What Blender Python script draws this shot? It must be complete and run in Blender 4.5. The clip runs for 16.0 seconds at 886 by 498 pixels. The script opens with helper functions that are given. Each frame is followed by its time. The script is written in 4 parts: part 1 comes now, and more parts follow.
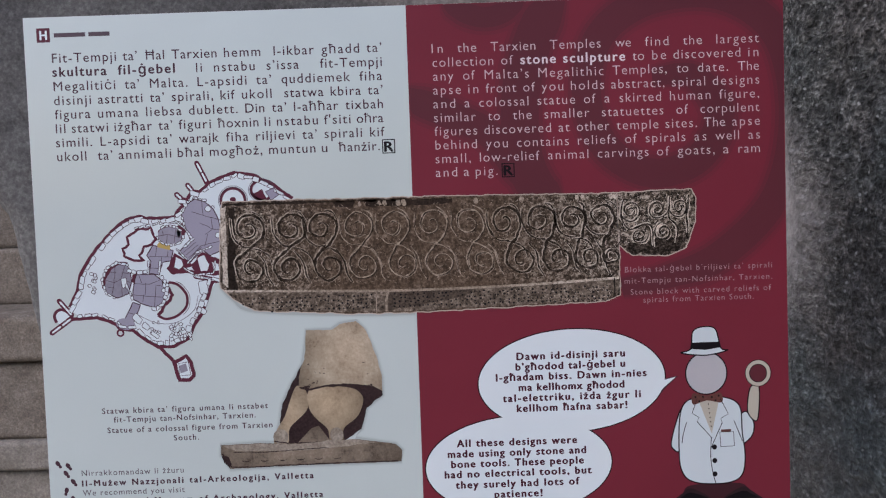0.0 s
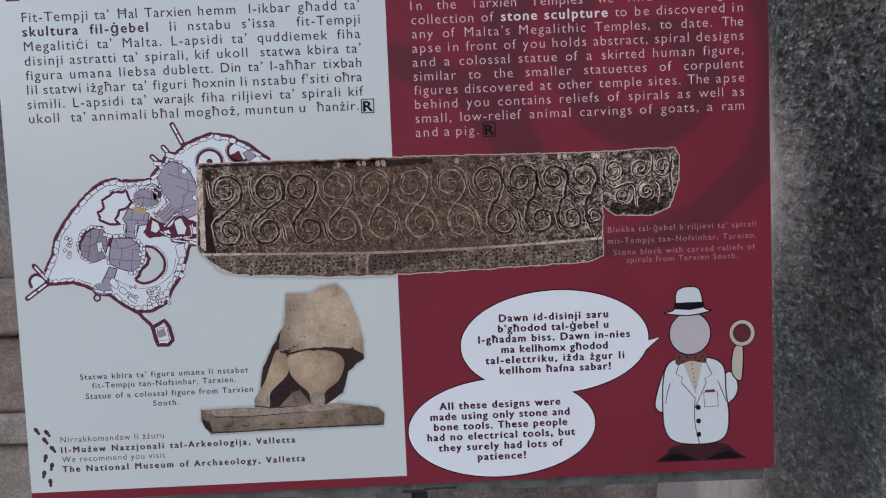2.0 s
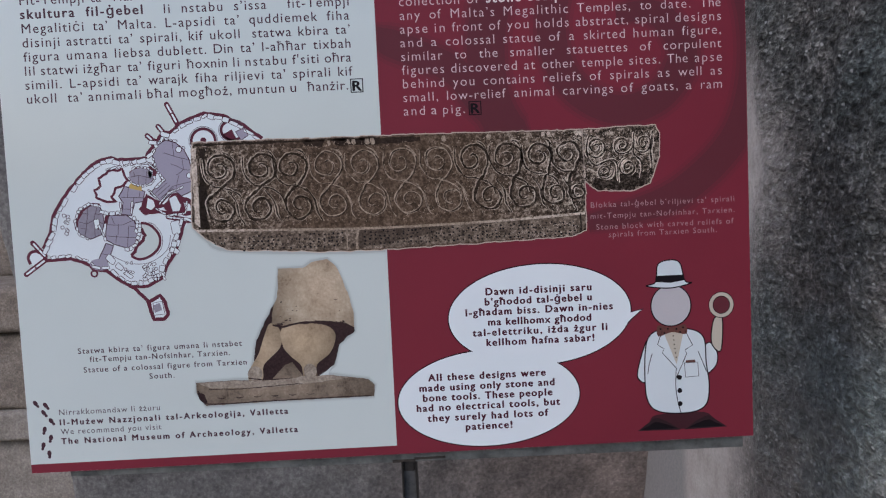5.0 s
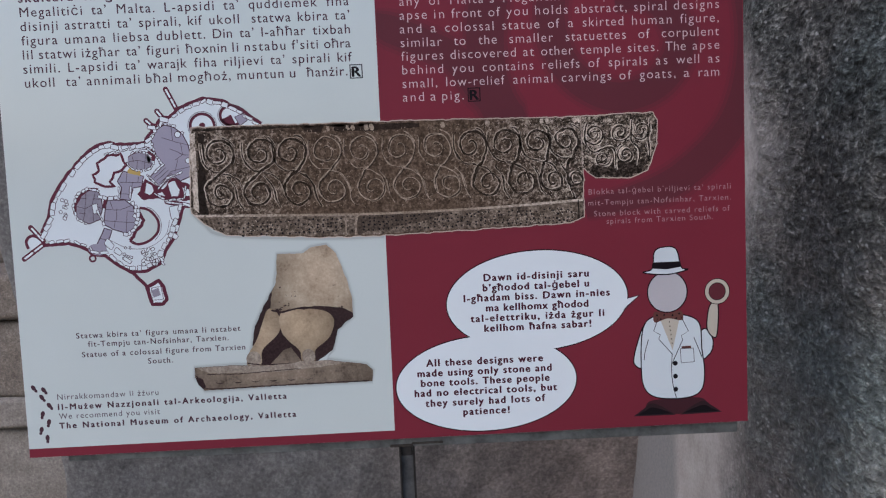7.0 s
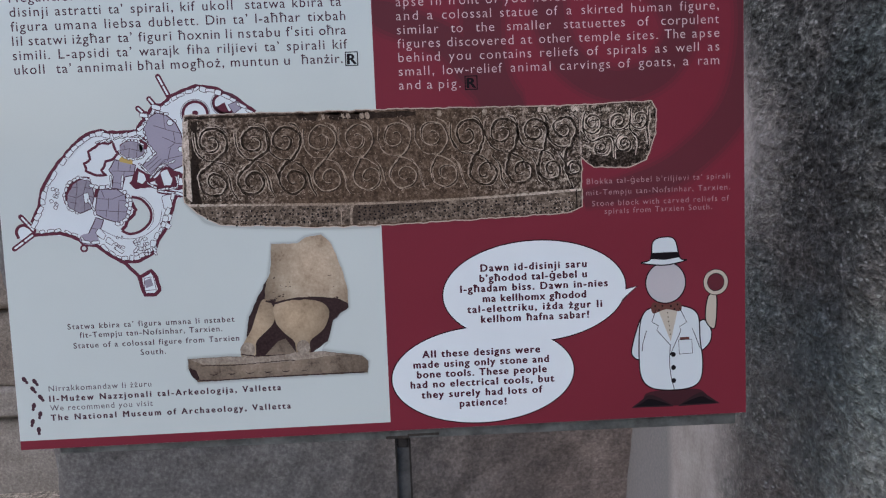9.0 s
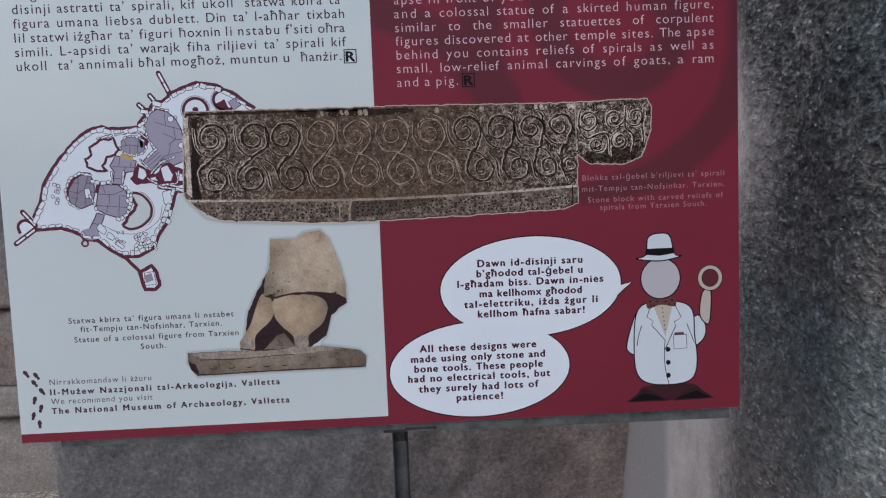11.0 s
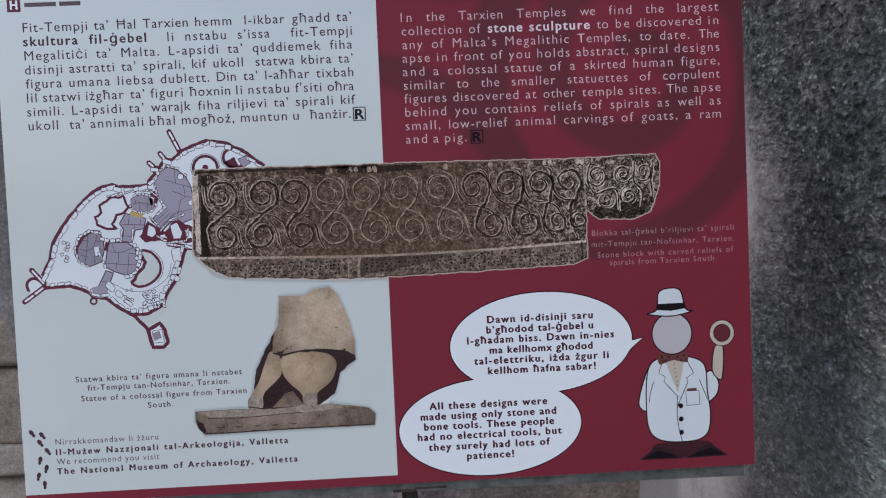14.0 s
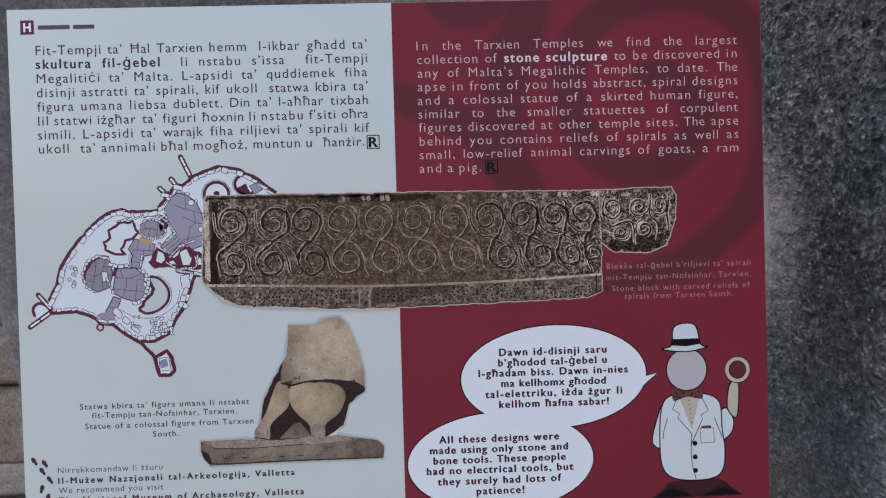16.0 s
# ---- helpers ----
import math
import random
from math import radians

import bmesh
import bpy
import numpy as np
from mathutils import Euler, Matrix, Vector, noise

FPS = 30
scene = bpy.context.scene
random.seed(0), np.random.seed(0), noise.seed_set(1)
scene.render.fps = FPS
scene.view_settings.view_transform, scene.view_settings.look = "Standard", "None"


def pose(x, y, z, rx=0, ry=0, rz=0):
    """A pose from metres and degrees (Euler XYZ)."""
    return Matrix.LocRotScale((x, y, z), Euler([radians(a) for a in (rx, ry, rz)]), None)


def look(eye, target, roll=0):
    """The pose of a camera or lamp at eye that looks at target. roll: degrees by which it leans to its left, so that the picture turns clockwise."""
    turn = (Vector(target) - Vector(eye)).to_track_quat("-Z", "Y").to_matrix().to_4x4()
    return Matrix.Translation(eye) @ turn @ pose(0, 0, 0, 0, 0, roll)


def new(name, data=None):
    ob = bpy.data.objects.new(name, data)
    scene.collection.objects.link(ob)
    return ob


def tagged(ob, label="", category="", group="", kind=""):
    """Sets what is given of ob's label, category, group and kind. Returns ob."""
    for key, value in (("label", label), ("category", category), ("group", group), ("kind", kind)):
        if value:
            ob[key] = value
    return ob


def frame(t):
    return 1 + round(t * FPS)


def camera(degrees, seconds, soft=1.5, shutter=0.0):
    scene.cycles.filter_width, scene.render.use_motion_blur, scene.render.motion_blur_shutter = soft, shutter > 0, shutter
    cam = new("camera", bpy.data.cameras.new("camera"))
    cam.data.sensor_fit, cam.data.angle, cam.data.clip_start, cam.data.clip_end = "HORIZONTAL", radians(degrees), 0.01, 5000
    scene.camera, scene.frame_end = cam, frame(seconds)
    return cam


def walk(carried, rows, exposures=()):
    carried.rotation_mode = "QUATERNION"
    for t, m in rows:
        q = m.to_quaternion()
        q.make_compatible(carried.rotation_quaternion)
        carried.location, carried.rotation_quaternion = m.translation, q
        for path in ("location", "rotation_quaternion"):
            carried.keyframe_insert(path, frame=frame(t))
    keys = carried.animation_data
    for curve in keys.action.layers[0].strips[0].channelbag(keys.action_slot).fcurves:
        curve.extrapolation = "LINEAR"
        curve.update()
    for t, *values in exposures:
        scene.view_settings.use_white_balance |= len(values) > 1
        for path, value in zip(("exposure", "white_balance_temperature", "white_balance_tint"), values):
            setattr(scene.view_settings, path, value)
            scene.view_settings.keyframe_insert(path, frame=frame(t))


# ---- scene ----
cam = camera(49.5, 16.0, 1.2)
PATH = [
    (0, (0.02, -0.76, 1.31), (0.031, 1.237, 1.199), -2.0),
    (0.5, (0.024, -0.759, 1.307), (0.045, 1.237, 1.183), -2.0),
    (1, (0.027, -0.756, 1.301), (0.049, 1.238, 1.154), -2.0),
    (1.5, (0.028, -0.752, 1.299), (0.06, 1.241, 1.133), -2.4),
    (2, (0.027, -0.751, 1.3), (0.056, 1.242, 1.132), -2.4),
    (2.5, (0.03, -0.752, 1.293), (0.061, 1.24, 1.117), -2.6),
    (3, (0.029, -0.758, 1.294), (0.058, 1.234, 1.117), -2.2),
    (3.5, (0.029, -0.768, 1.293), (0.059, 1.226, 1.136), -2.1),
    (4, (0.032, -0.778, 1.285), (0.059, 1.216, 1.135), -2.4),
    (6.5, (0.023, -0.769, 1.281), (0.089, 1.219, 1.078), -2.6),
    (7, (0.021, -0.778, 1.28), (0.089, 1.212, 1.088), -2.4),
    (7.5, (0.021, -0.78, 1.278), (0.1, 1.209, 1.088), -2.4),
    (8, (0.019, -0.776, 1.282), (0.097, 1.213, 1.09), -1.9),
    (8.5, (0.02, -0.771, 1.28), (0.106, 1.216, 1.07), -2.3),
    (9, (0.018, -0.769, 1.28), (0.101, 1.218, 1.065), -2.3),
    (11.5, (0.018, -0.779, 1.275), (0.106, 1.208, 1.065), -2.2),
    (12, (0.017, -0.778, 1.275), (0.108, 1.208, 1.061), -2.3),
    (12.5, (0.016, -0.779, 1.277), (0.106, 1.209, 1.074), -2.4),
    (13, (0.016, -0.779, 1.278), (0.096, 1.21, 1.086), -2.4),
    (13.5, (0.014, -0.777, 1.281), (0.1, 1.218, 1.166), -1.8),
    (14, (0.015, -0.775, 1.277), (0.096, 1.221, 1.179), -2.5),
    (14.5, (0.013, -0.774, 1.277), (0.088, 1.223, 1.195), -2.4),
    (15, (0.01, -0.767, 1.28), (0.083, 1.229, 1.188), -2.6),
    (15.5, (0.009, -0.766, 1.282), (0.09, 1.232, 1.24), -2.0),
    (16, (0.007, -0.764, 1.283), (0.086, 1.234, 1.233), -1.6),
]
walk(cam, [(t, look(eye, target, roll)) for t, eye, target, roll in PATH],
     [(0, -0.01, 5540, 17.5), (4, -0.04, 5490, 17), (9, -0.05, 5420, 16), (16, -0.02, 5370, 15.5)])

# ---- world and light: open shade under a pale, hazy sky ----
world = bpy.data.worlds.new("sky")
scene.world = world
world.use_nodes = True
wn, wl = world.node_tree.nodes, world.node_tree.links
sky = wn.new("ShaderNodeTexSky")
sky.sky_type, sky.sun_disc = "NISHITA", False
SUN_UP, SUN_ROUND = 34.0, 240.0
sky.sun_elevation, sky.sun_rotation = radians(SUN_UP), radians(SUN_ROUND)
sky.air_density, sky.dust_density, sky.ozone_density = 1.0, 4.0, 1.0
wl.new(sky.outputs[0], wn["Background"].inputs[0])
wn["Background"].inputs[1].default_value = 0.15
sun_data = bpy.data.lights.new("sun", "SUN")
sun_data.energy, sun_data.angle, sun_data.color = 0.75, radians(40), (1.0, 0.96, 0.9)
sun = new("sun", sun_data)
a, e = radians(SUN_ROUND), radians(SUN_UP)
sun.matrix_world = look((math.sin(a) * math.cos(e) * 20, math.cos(a) * math.cos(e) * 20, math.sin(e) * 20), (0, 0, 1))


# ---- materials ----
def nodes_of(m):
    m.use_nodes = True
    return m.node_tree.nodes, m.node_tree.links, m.node_tree.nodes["Principled BSDF"]


def noise_node(n, l, scale, detail=4.0, rough=0.6, where=None):
    t = n.new("ShaderNodeTexNoise")
    t.inputs["Scale"].default_value, t.inputs["Detail"].default_value, t.inputs["Roughness"].default_value = scale, detail, rough
    l.new(where, t.inputs["Vector"])
    return t.outputs["Fac"]


def ramp(n, l, fac, stops):
    r = n.new("ShaderNodeValToRGB")
    while len(r.color_ramp.elements) < len(stops):
        r.color_ramp.elements.new(0.5)
    for el, (p, c) in zip(r.color_ramp.elements, stops):
        el.position, el.color = p, (*c, 1)
    l.new(fac, r.inputs[0])
    return r.outputs[0]


def mix(n, l, fac, a, b, kind="MIX"):
    m = n.new("ShaderNodeMix")
    m.data_type, m.blend_type = "RGBA", kind
    for i, v in ((0, fac), (6, a), (7, b)):
        if isinstance(v, (int, float)):
            m.inputs[i].default_value = v
        elif isinstance(v, tuple):
            m.inputs[i].default_value = (*v, 1)
        else:
            l.new(v, m.inputs[i])
    return m.outputs[2]


def bump(n, l, height, strength, distance, before=None, calm=None):
    b = n.new("ShaderNodeBump")
    b.inputs["Strength"].default_value, b.inputs["Distance"].default_value = strength, distance
    l.new(height, b.inputs["Height"])
    if calm:
        k = n.new("ShaderNodeMath")
        k.operation = "MULTIPLY_ADD"
        k.inputs[1].default_value, k.inputs[2].default_value = -0.85 * strength, strength
        l.new(calm, k.inputs[0])
        l.new(k.outputs[0], b.inputs["Strength"])
    if before:
        l.new(before, b.inputs["Normal"])
    return b.outputs[0]


def coords(n, what="Object"):
    return n.new("ShaderNodeTexCoord").outputs[what]


def print_ink(name, colour, rough=0.42, vary=0.06, grain=900.0, gloss=0.28):
    """Printed laminate: one ink with faint mottling."""
    m = bpy.data.materials.new(name)
    n, l, p = nodes_of(m)
    c = coords(n)
    big, fine = noise_node(n, l, 9, 3, 0.5, c), noise_node(n, l, grain, 2, 0.5, c)
    lo, hi = tuple(v * (1 - vary) for v in colour), tuple(min(1, v * (1 + vary)) for v in colour)
    col = mix(n, l, 0.3, ramp(n, l, big, [(0.3, lo), (0.7, hi)]), ramp(n, l, fine, [(0.3, lo), (0.7, hi)]))
    l.new(col, p.inputs["Base Color"])
    l.new(ramp(n, l, big, [(0.2, (rough - 0.012,) * 3), (0.8, (rough + 0.012,) * 3)]), p.inputs["Roughness"])
    p.inputs["Specular IOR Level"].default_value = gloss
    return m


def photo_ink(name, stops, coarse=120.0, fine=700.0, rough=0.42, share=0.55, middle=None, lit=None):
    """A printed photograph of stone: two grains of mottled tone."""
    m = bpy.data.materials.new(name)
    n, l, p = nodes_of(m)
    c = coords(n)
    f = n.new("ShaderNodeMath")
    f.operation = "MULTIPLY_ADD"
    f.inputs[1].default_value = 1 - share
    l.new(noise_node(n, l, coarse, 5, 0.65, c), f.inputs[0])
    g = n.new("ShaderNodeMath")
    g.operation = "MULTIPLY"
    g.inputs[1].default_value = share
    l.new(noise_node(n, l, fine, 3, 0.7, c), g.inputs[0])
    l.new(g.outputs[0], f.inputs[2])
    col = ramp(n, l, f.outputs[0], stops)
    if middle:
        s = n.new("ShaderNodeSeparateXYZ")
        l.new(c, s.inputs[0])
        d = n.new("ShaderNodeMath")
        d.operation = "ABSOLUTE"
        l.new(s.outputs["X"], d.inputs[0])
        calm = ramp(n, l, f.outputs[0], [(0.38, tuple(v * 0.5 for v in middle)), (0.62, tuple(v * 1.5 for v in middle))])
        col = mix(n, l, ramp(n, l, d.outputs[0], [(0.06, (0.85,) * 3), (0.17, (0.0,) * 3)]), col, calm)
    if lit:
        # tone of the photographed round form: light in its middle, dark to its rim
        u, v, ru, rv = lit
        mp = n.new("ShaderNodeMapping")
        mp.vector_type = "POINT"
        mp.inputs["Scale"].default_value = (1000 / ru, 0, 1000 / rv)
        mp.inputs["Location"].default_value = (-(u - 297) / ru, 0, -(v + 1050) / rv)
        l.new(c, mp.inputs["Vector"])
        d = n.new("ShaderNodeVectorMath")
        d.operation = "LENGTH"
        l.new(mp.outputs[0], d.inputs[0])
        col = mix(n, l, 1.0, col, ramp(n, l, d.outputs["Value"], [(0.15, (1.12, 1.09, 1.04)), (0.6, (0.88, 0.86, 0.82)), (1.0, (0.45, 0.43, 0.4))]), "MULTIPLY")
    l.new(col, p.inputs["Base Color"])
    p.inputs["Roughness"].default_value = rough
    p.inputs["Specular IOR Level"].default_value = 0.06
    return m


WHITE = print_ink("white_print", (0.595, 0.665, 0.633), 0.1, 0.03, 900.0, 1.0)
RED = print_ink("wine_red_print", (0.182, 0.020, 0.035), 0.4, 0.08)
RED_DARK = print_ink("dark_wine_print", (0.108, 0.0205, 0.029), 0.4, 0.08)
RED_SOFT = print_ink("wine_print_soft_edge", (0.162, 0.020, 0.0335), 0.4, 0.08)
RED_MID = print_ink("wine_print_mid_edge", (0.136, 0.0205, 0.0315), 0.4, 0.08)
INK = print_ink("dark_plum_ink", (0.06, 0.022, 0.034), 0.42)
WINE_INK = print_ink("wine_lettering_ink", (0.06, 0.009, 0.022), 0.42)
INK_GREY = print_ink("grey_plum_ink", (0.09, 0.06, 0.075), 0.42)
PALE = print_ink("pale_pink_ink", (0.66, 0.53, 0.53), 0.42)
PALE_BOLD = print_ink("pale_rose_ink", (0.76, 0.68, 0.68), 0.42)
MUTED = print_ink("muted_pink_ink", (0.4, 0.25, 0.265), 0.42)
BLACK = print_ink("black_ink", (0.010, 0.008, 0.010), 0.4, gloss=0.1)
DEEP_WINE = print_ink("deep_wine_ink", (0.05, 0.013, 0.018), 0.4, 0.15)
SOOT = print_ink("soot_plum_ink", (0.022, 0.009, 0.012), 0.4, 0.3, 300)
MAROON = print_ink("maroon_plan_ink", (0.10, 0.015, 0.033), 0.42)
PLAN_WHITE = print_ink("plan_white_ink", (0.70, 0.765, 0.775), 0.4)
PLAN_GREY = print_ink("plan_lilac_grey_ink", (0.33, 0.31, 0.38), 0.42, 0.12)
PLAN_DARK = print_ink("plan_dark_grey_ink", (0.285, 0.265, 0.315), 0.42, 0.3, 300)
PLAN_YELLOW = print_ink("plan_yellow_ink", (0.5, 0.36, 0.1), 0.42)
BUBBLE = print_ink("bubble_white_ink", (0.735, 0.80, 0.81), 0.38, 0.02)
COAT = print_ink("coat_white_ink", (0.63, 0.695, 0.71), 0.38, 0.02)
SKIN = print_ink("pale_grey_ink", (0.48, 0.465, 0.475), 0.4)
CREAM = print_ink("cream_ink", (0.5, 0.46, 0.37), 0.4)
BOW = print_ink("brown_spotted_ink", (0.12, 0.045, 0.035), 0.4, 0.5, 600)
STONE_PRINT = photo_ink("printed_carved_stone", [(0.41, (0.008, 0.006, 0.005)), (0.468, (0.055, 0.042, 0.03)), (0.525, (0.16, 0.125, 0.094)), (0.59, (0.5, 0.43, 0.345))], 130, 420, share=0.5, middle=(0.1, 0.067, 0.042))
STONE_FOOT = photo_ink("printed_drilled_stone", [(0.37, (0.025, 0.019, 0.014)), (0.46, (0.1, 0.076, 0.055)), (0.54, (0.18, 0.142, 0.106)), (0.64, (0.42, 0.345, 0.27))], 130, 420, share=0.5)
STONE_LIGHT = photo_ink("printed_stone_highlight", [(0.4, (0.17, 0.138, 0.105)), (0.47, (0.44, 0.375, 0.3)), (0.58, (0.74, 0.66, 0.55))], 150, 650, middle=(0.27, 0.21, 0.15))
STONE_GROOVE = photo_ink("printed_stone_groove", [(0.4, (0.008, 0.006, 0.005)), (0.6, (0.03, 0.022, 0.017))], 150, 650, middle=(0.035, 0.024, 0.017))
STONE_CUT = photo_ink("printed_stone_cut", [(0.4, (0.006, 0.005, 0.004)), (0.5, (0.026, 0.019, 0.014)), (0.6, (0.12, 0.094, 0.072))], 160, 450, middle=(0.028, 0.019, 0.012))
STONE_WORN = photo_ink("printed_worn_groove", [(0.38, (0.014, 0.010, 0.007)), (0.5, (0.046, 0.032, 0.022)), (0.64, (0.1, 0.072, 0.05))], 150, 600)
STONE_SHADE = photo_ink("printed_shaded_stone", [(0.36, (0.03, 0.022, 0.016)), (0.5, (0.085, 0.064, 0.047)), (0.64, (0.15, 0.116, 0.086))], 130, 600)
STONE_RIM = print_ink("printed_cut_out_rim", (0.5, 0.42, 0.34), 0.42, 0.2)
HALO = [print_ink("soft_grey_print", tuple(v * k for v in (0.61, 0.68, 0.648)), 0.1, 0.03, 900.0, 1.0) for k in (0.96, 0.88, 0.72)]
STATUE_SKIRT = photo_ink("printed_buff_stone", [(0.3, (0.17, 0.127, 0.0864)), (0.42, (0.382, 0.308, 0.221)), (0.55, (0.488, 0.413, 0.308)), (0.7, (0.636, 0.561, 0.443))], 45, 420, share=0.35, lit=(244, 140, 44, 62))
STATUE_THIGH = photo_ink("printed_tan_stone", [(0.3, (0.22, 0.167, 0.107)), (0.5, (0.418, 0.333, 0.226)), (0.7, (0.58, 0.476, 0.339))], 40, 420, share=0.3, lit=(226, 101, 30, 34))
STATUE_SHIN = photo_ink("printed_tan_stone_shin", [(0.3, (0.209, 0.158, 0.103)), (0.5, (0.396, 0.316, 0.216)), (0.7, (0.55, 0.452, 0.324))], 40, 420, share=0.3, lit=(195, 90, 20, 40))
STATUE_BASE = photo_ink("printed_brown_plinth", [(0.3, (0.0665, 0.052, 0.0412)), (0.46, (0.19, 0.155, 0.118)), (0.58, (0.257, 0.21, 0.162)), (0.7, (0.361, 0.31, 0.245))], 70, 420, share=0.4, lit=(205, 60, 95, 22))
STATUE_TOP = photo_ink("printed_grey_buff_stone", [(0.3, (0.132, 0.105, 0.0806)), (0.5, (0.297, 0.251, 0.196)), (0.68, (0.506, 0.445, 0.358))], 90, 420, share=0.5)
STATUE_DARK = photo_ink("printed_dark_hollow", [(0.3, (0.016, 0.009, 0.0096)), (0.7, (0.06, 0.0375, 0.036))], 60, 500)


def board_edge():
    m = bpy.data.materials.new("white_foam_board")
    n, l, p = nodes_of(m)
    c = coords(n)
    l.new(ramp(n, l, noise_node(n, l, 60, 4, 0.6, c), [(0.3, (0.6, 0.61, 0.6)), (0.7, (0.74, 0.75, 0.75))]), p.inputs["Base Color"])
    p.inputs["Roughness"].default_value = 0.55
    return m


def steel(name, tone, rough):
    m = bpy.data.materials.new(name)
    n, l, p = nodes_of(m)
    c = coords(n)
    f = noise_node(n, l, 55, 6, 0.7, c)
    l.new(ramp(n, l, f, [(0.3, tuple(v * 0.55 for v in tone)), (0.55, tone), (0.75, tuple(v * 1.35 for v in tone))]), p.inputs["Base Color"])
    l.new(ramp(n, l, f, [(0.3, (rough + 0.2,) * 3), (0.7, (rough,) * 3)]), p.inputs["Roughness"])
    p.inputs["Metallic"].default_value = 0.7
    l.new(bump(n, l, noise_node(n, l, 400, 3, 0.6, c), 0.2, 0.0005), p.inputs["Normal"])
    return m


BOARD = board_edge()
STEEL = steel("dull_galvanised_steel", (0.19, 0.197, 0.185), 0.55)
STEEL_DARK = steel("dark_stained_steel", (0.05, 0.046, 0.042), 0.65)
STEEL_STAIN = steel("brown_stained_steel", (0.085, 0.074, 0.062), 0.7)
STEEL_POST = steel("dull_post_steel", (0.13, 0.132, 0.128), 0.6)


def rock(name, dark, mid, light, scale=1.0, pits=1.0, grit=0.75, x_tone=None):
    """Weathered coralline limestone: lichened mottling, speckle and pits; optional tone along X."""
    m = bpy.data.materials.new(name)
    n, l, p = nodes_of(m)
    c = coords(n)
    broad = noise_node(n, l, 3.5 * scale, 5, 0.6, c)
    patch = noise_node(n, l, 17 * scale, 6, 0.65, c)
    grain = noise_node(n, l, 230 * scale, 4, 0.7, c)
    speck = noise_node(n, l, 420 * scale, 2, 0.6, c)
    col = mix(n, l, 0.5, ramp(n, l, broad, [(0.3, dark), (0.5, mid), (0.72, light)]), ramp(n, l, patch, [(0.3, dark), (0.5, mid), (0.7, light)]))
    col = mix(n, l, grit, col, ramp(n, l, grain, [(0.36, (0.12,) * 3), (0.5, (0.5,) * 3), (0.64, (0.95,) * 3)]), "OVERLAY")
    vor = n.new("ShaderNodeTexVoronoi")
    vor.inputs["Scale"].default_value, vor.inputs["Randomness"].default_value = 150 * scale, 1.0
    l.new(c, vor.inputs["Vector"])
    pit = vor.outputs["Distance"]
    col = mix(n, l, grit * 0.9, col, ramp(n, l, pit, [(0.1, (0.2,) * 3), (0.45, (0.55,) * 3), (0.8, (0.8,) * 3)]), "OVERLAY")
    crumb = noise_node(n, l, 120 * scale, 3, 0.75, c)
    col = mix(n, l, grit, col, ramp(n, l, crumb, [(0.38, (0.45,) * 3), (0.5, (1.0,) * 3), (0.62, (2.0,) * 3)]), "MULTIPLY")
    col = mix(n, l, ramp(n, l, speck, [(0.66, (0,) * 3), (0.75, (0.7 * grit,) * 3)]), col, tuple(min(1, v * 2.2) for v in light))
    if x_tone:
        # ragged cool-to-brown tone along X; bounced light painted into the right end
        x0, x1, left_tone, clean = x_tone
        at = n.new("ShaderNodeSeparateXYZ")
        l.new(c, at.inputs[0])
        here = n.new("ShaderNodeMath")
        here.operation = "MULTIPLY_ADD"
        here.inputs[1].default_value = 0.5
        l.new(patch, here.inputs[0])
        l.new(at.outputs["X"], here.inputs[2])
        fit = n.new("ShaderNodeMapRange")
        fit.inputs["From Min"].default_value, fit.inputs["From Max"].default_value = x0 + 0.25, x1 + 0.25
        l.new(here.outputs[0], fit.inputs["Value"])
        col = mix(n, l, 1.0, col, ramp(n, l, fit.outputs[0], [(0.0, left_tone), (1.0, clean)]), "MULTIPLY")
    l.new(col, p.inputs["Base Color"])
    p.inputs["Roughness"].default_value = 0.9
    p.inputs["Specular IOR Level"].default_value = 0.25
    nb = bump(n, l, noise_node(n, l, 60 * scale, 6, 0.65, c), min(1.0, 0.6 * pits), 0.012 * pits)
    nb = bump(n, l, pit, min(1.0, 0.6 * pits), 0.006 * pits, nb)
    l.new(bump(n, l, grain, min(1.0, 0.7 * pits), 0.005 * pits, nb), p.inputs["Normal"])
    return m


def num(n, l, kind, a, b, c=None):
    """One step of arithmetic on sockets or plain numbers."""
    m = n.new("ShaderNodeMath")
    m.operation = kind
    for i, v in enumerate((a, b, c)):
        if v is None:
            continue
        if isinstance(v, (int, float)):
            m.inputs[i].default_value = v
        else:
            l.new(v, m.inputs[i])
    return m.outputs[0]


def span(n, l, value, lo, hi, out0=0.0, out1=1.0):
    """A soft step of a value between two limits."""
    r = n.new("ShaderNodeMapRange")
    r.interpolation_type = "SMOOTHSTEP"
    for key, v in (("From Min", lo), ("From Max", hi), ("To Min", out0), ("To Max", out1)):
        r.inputs[key].default_value = v
    l.new(value, r.inputs["Value"])
    return r.outputs[0]


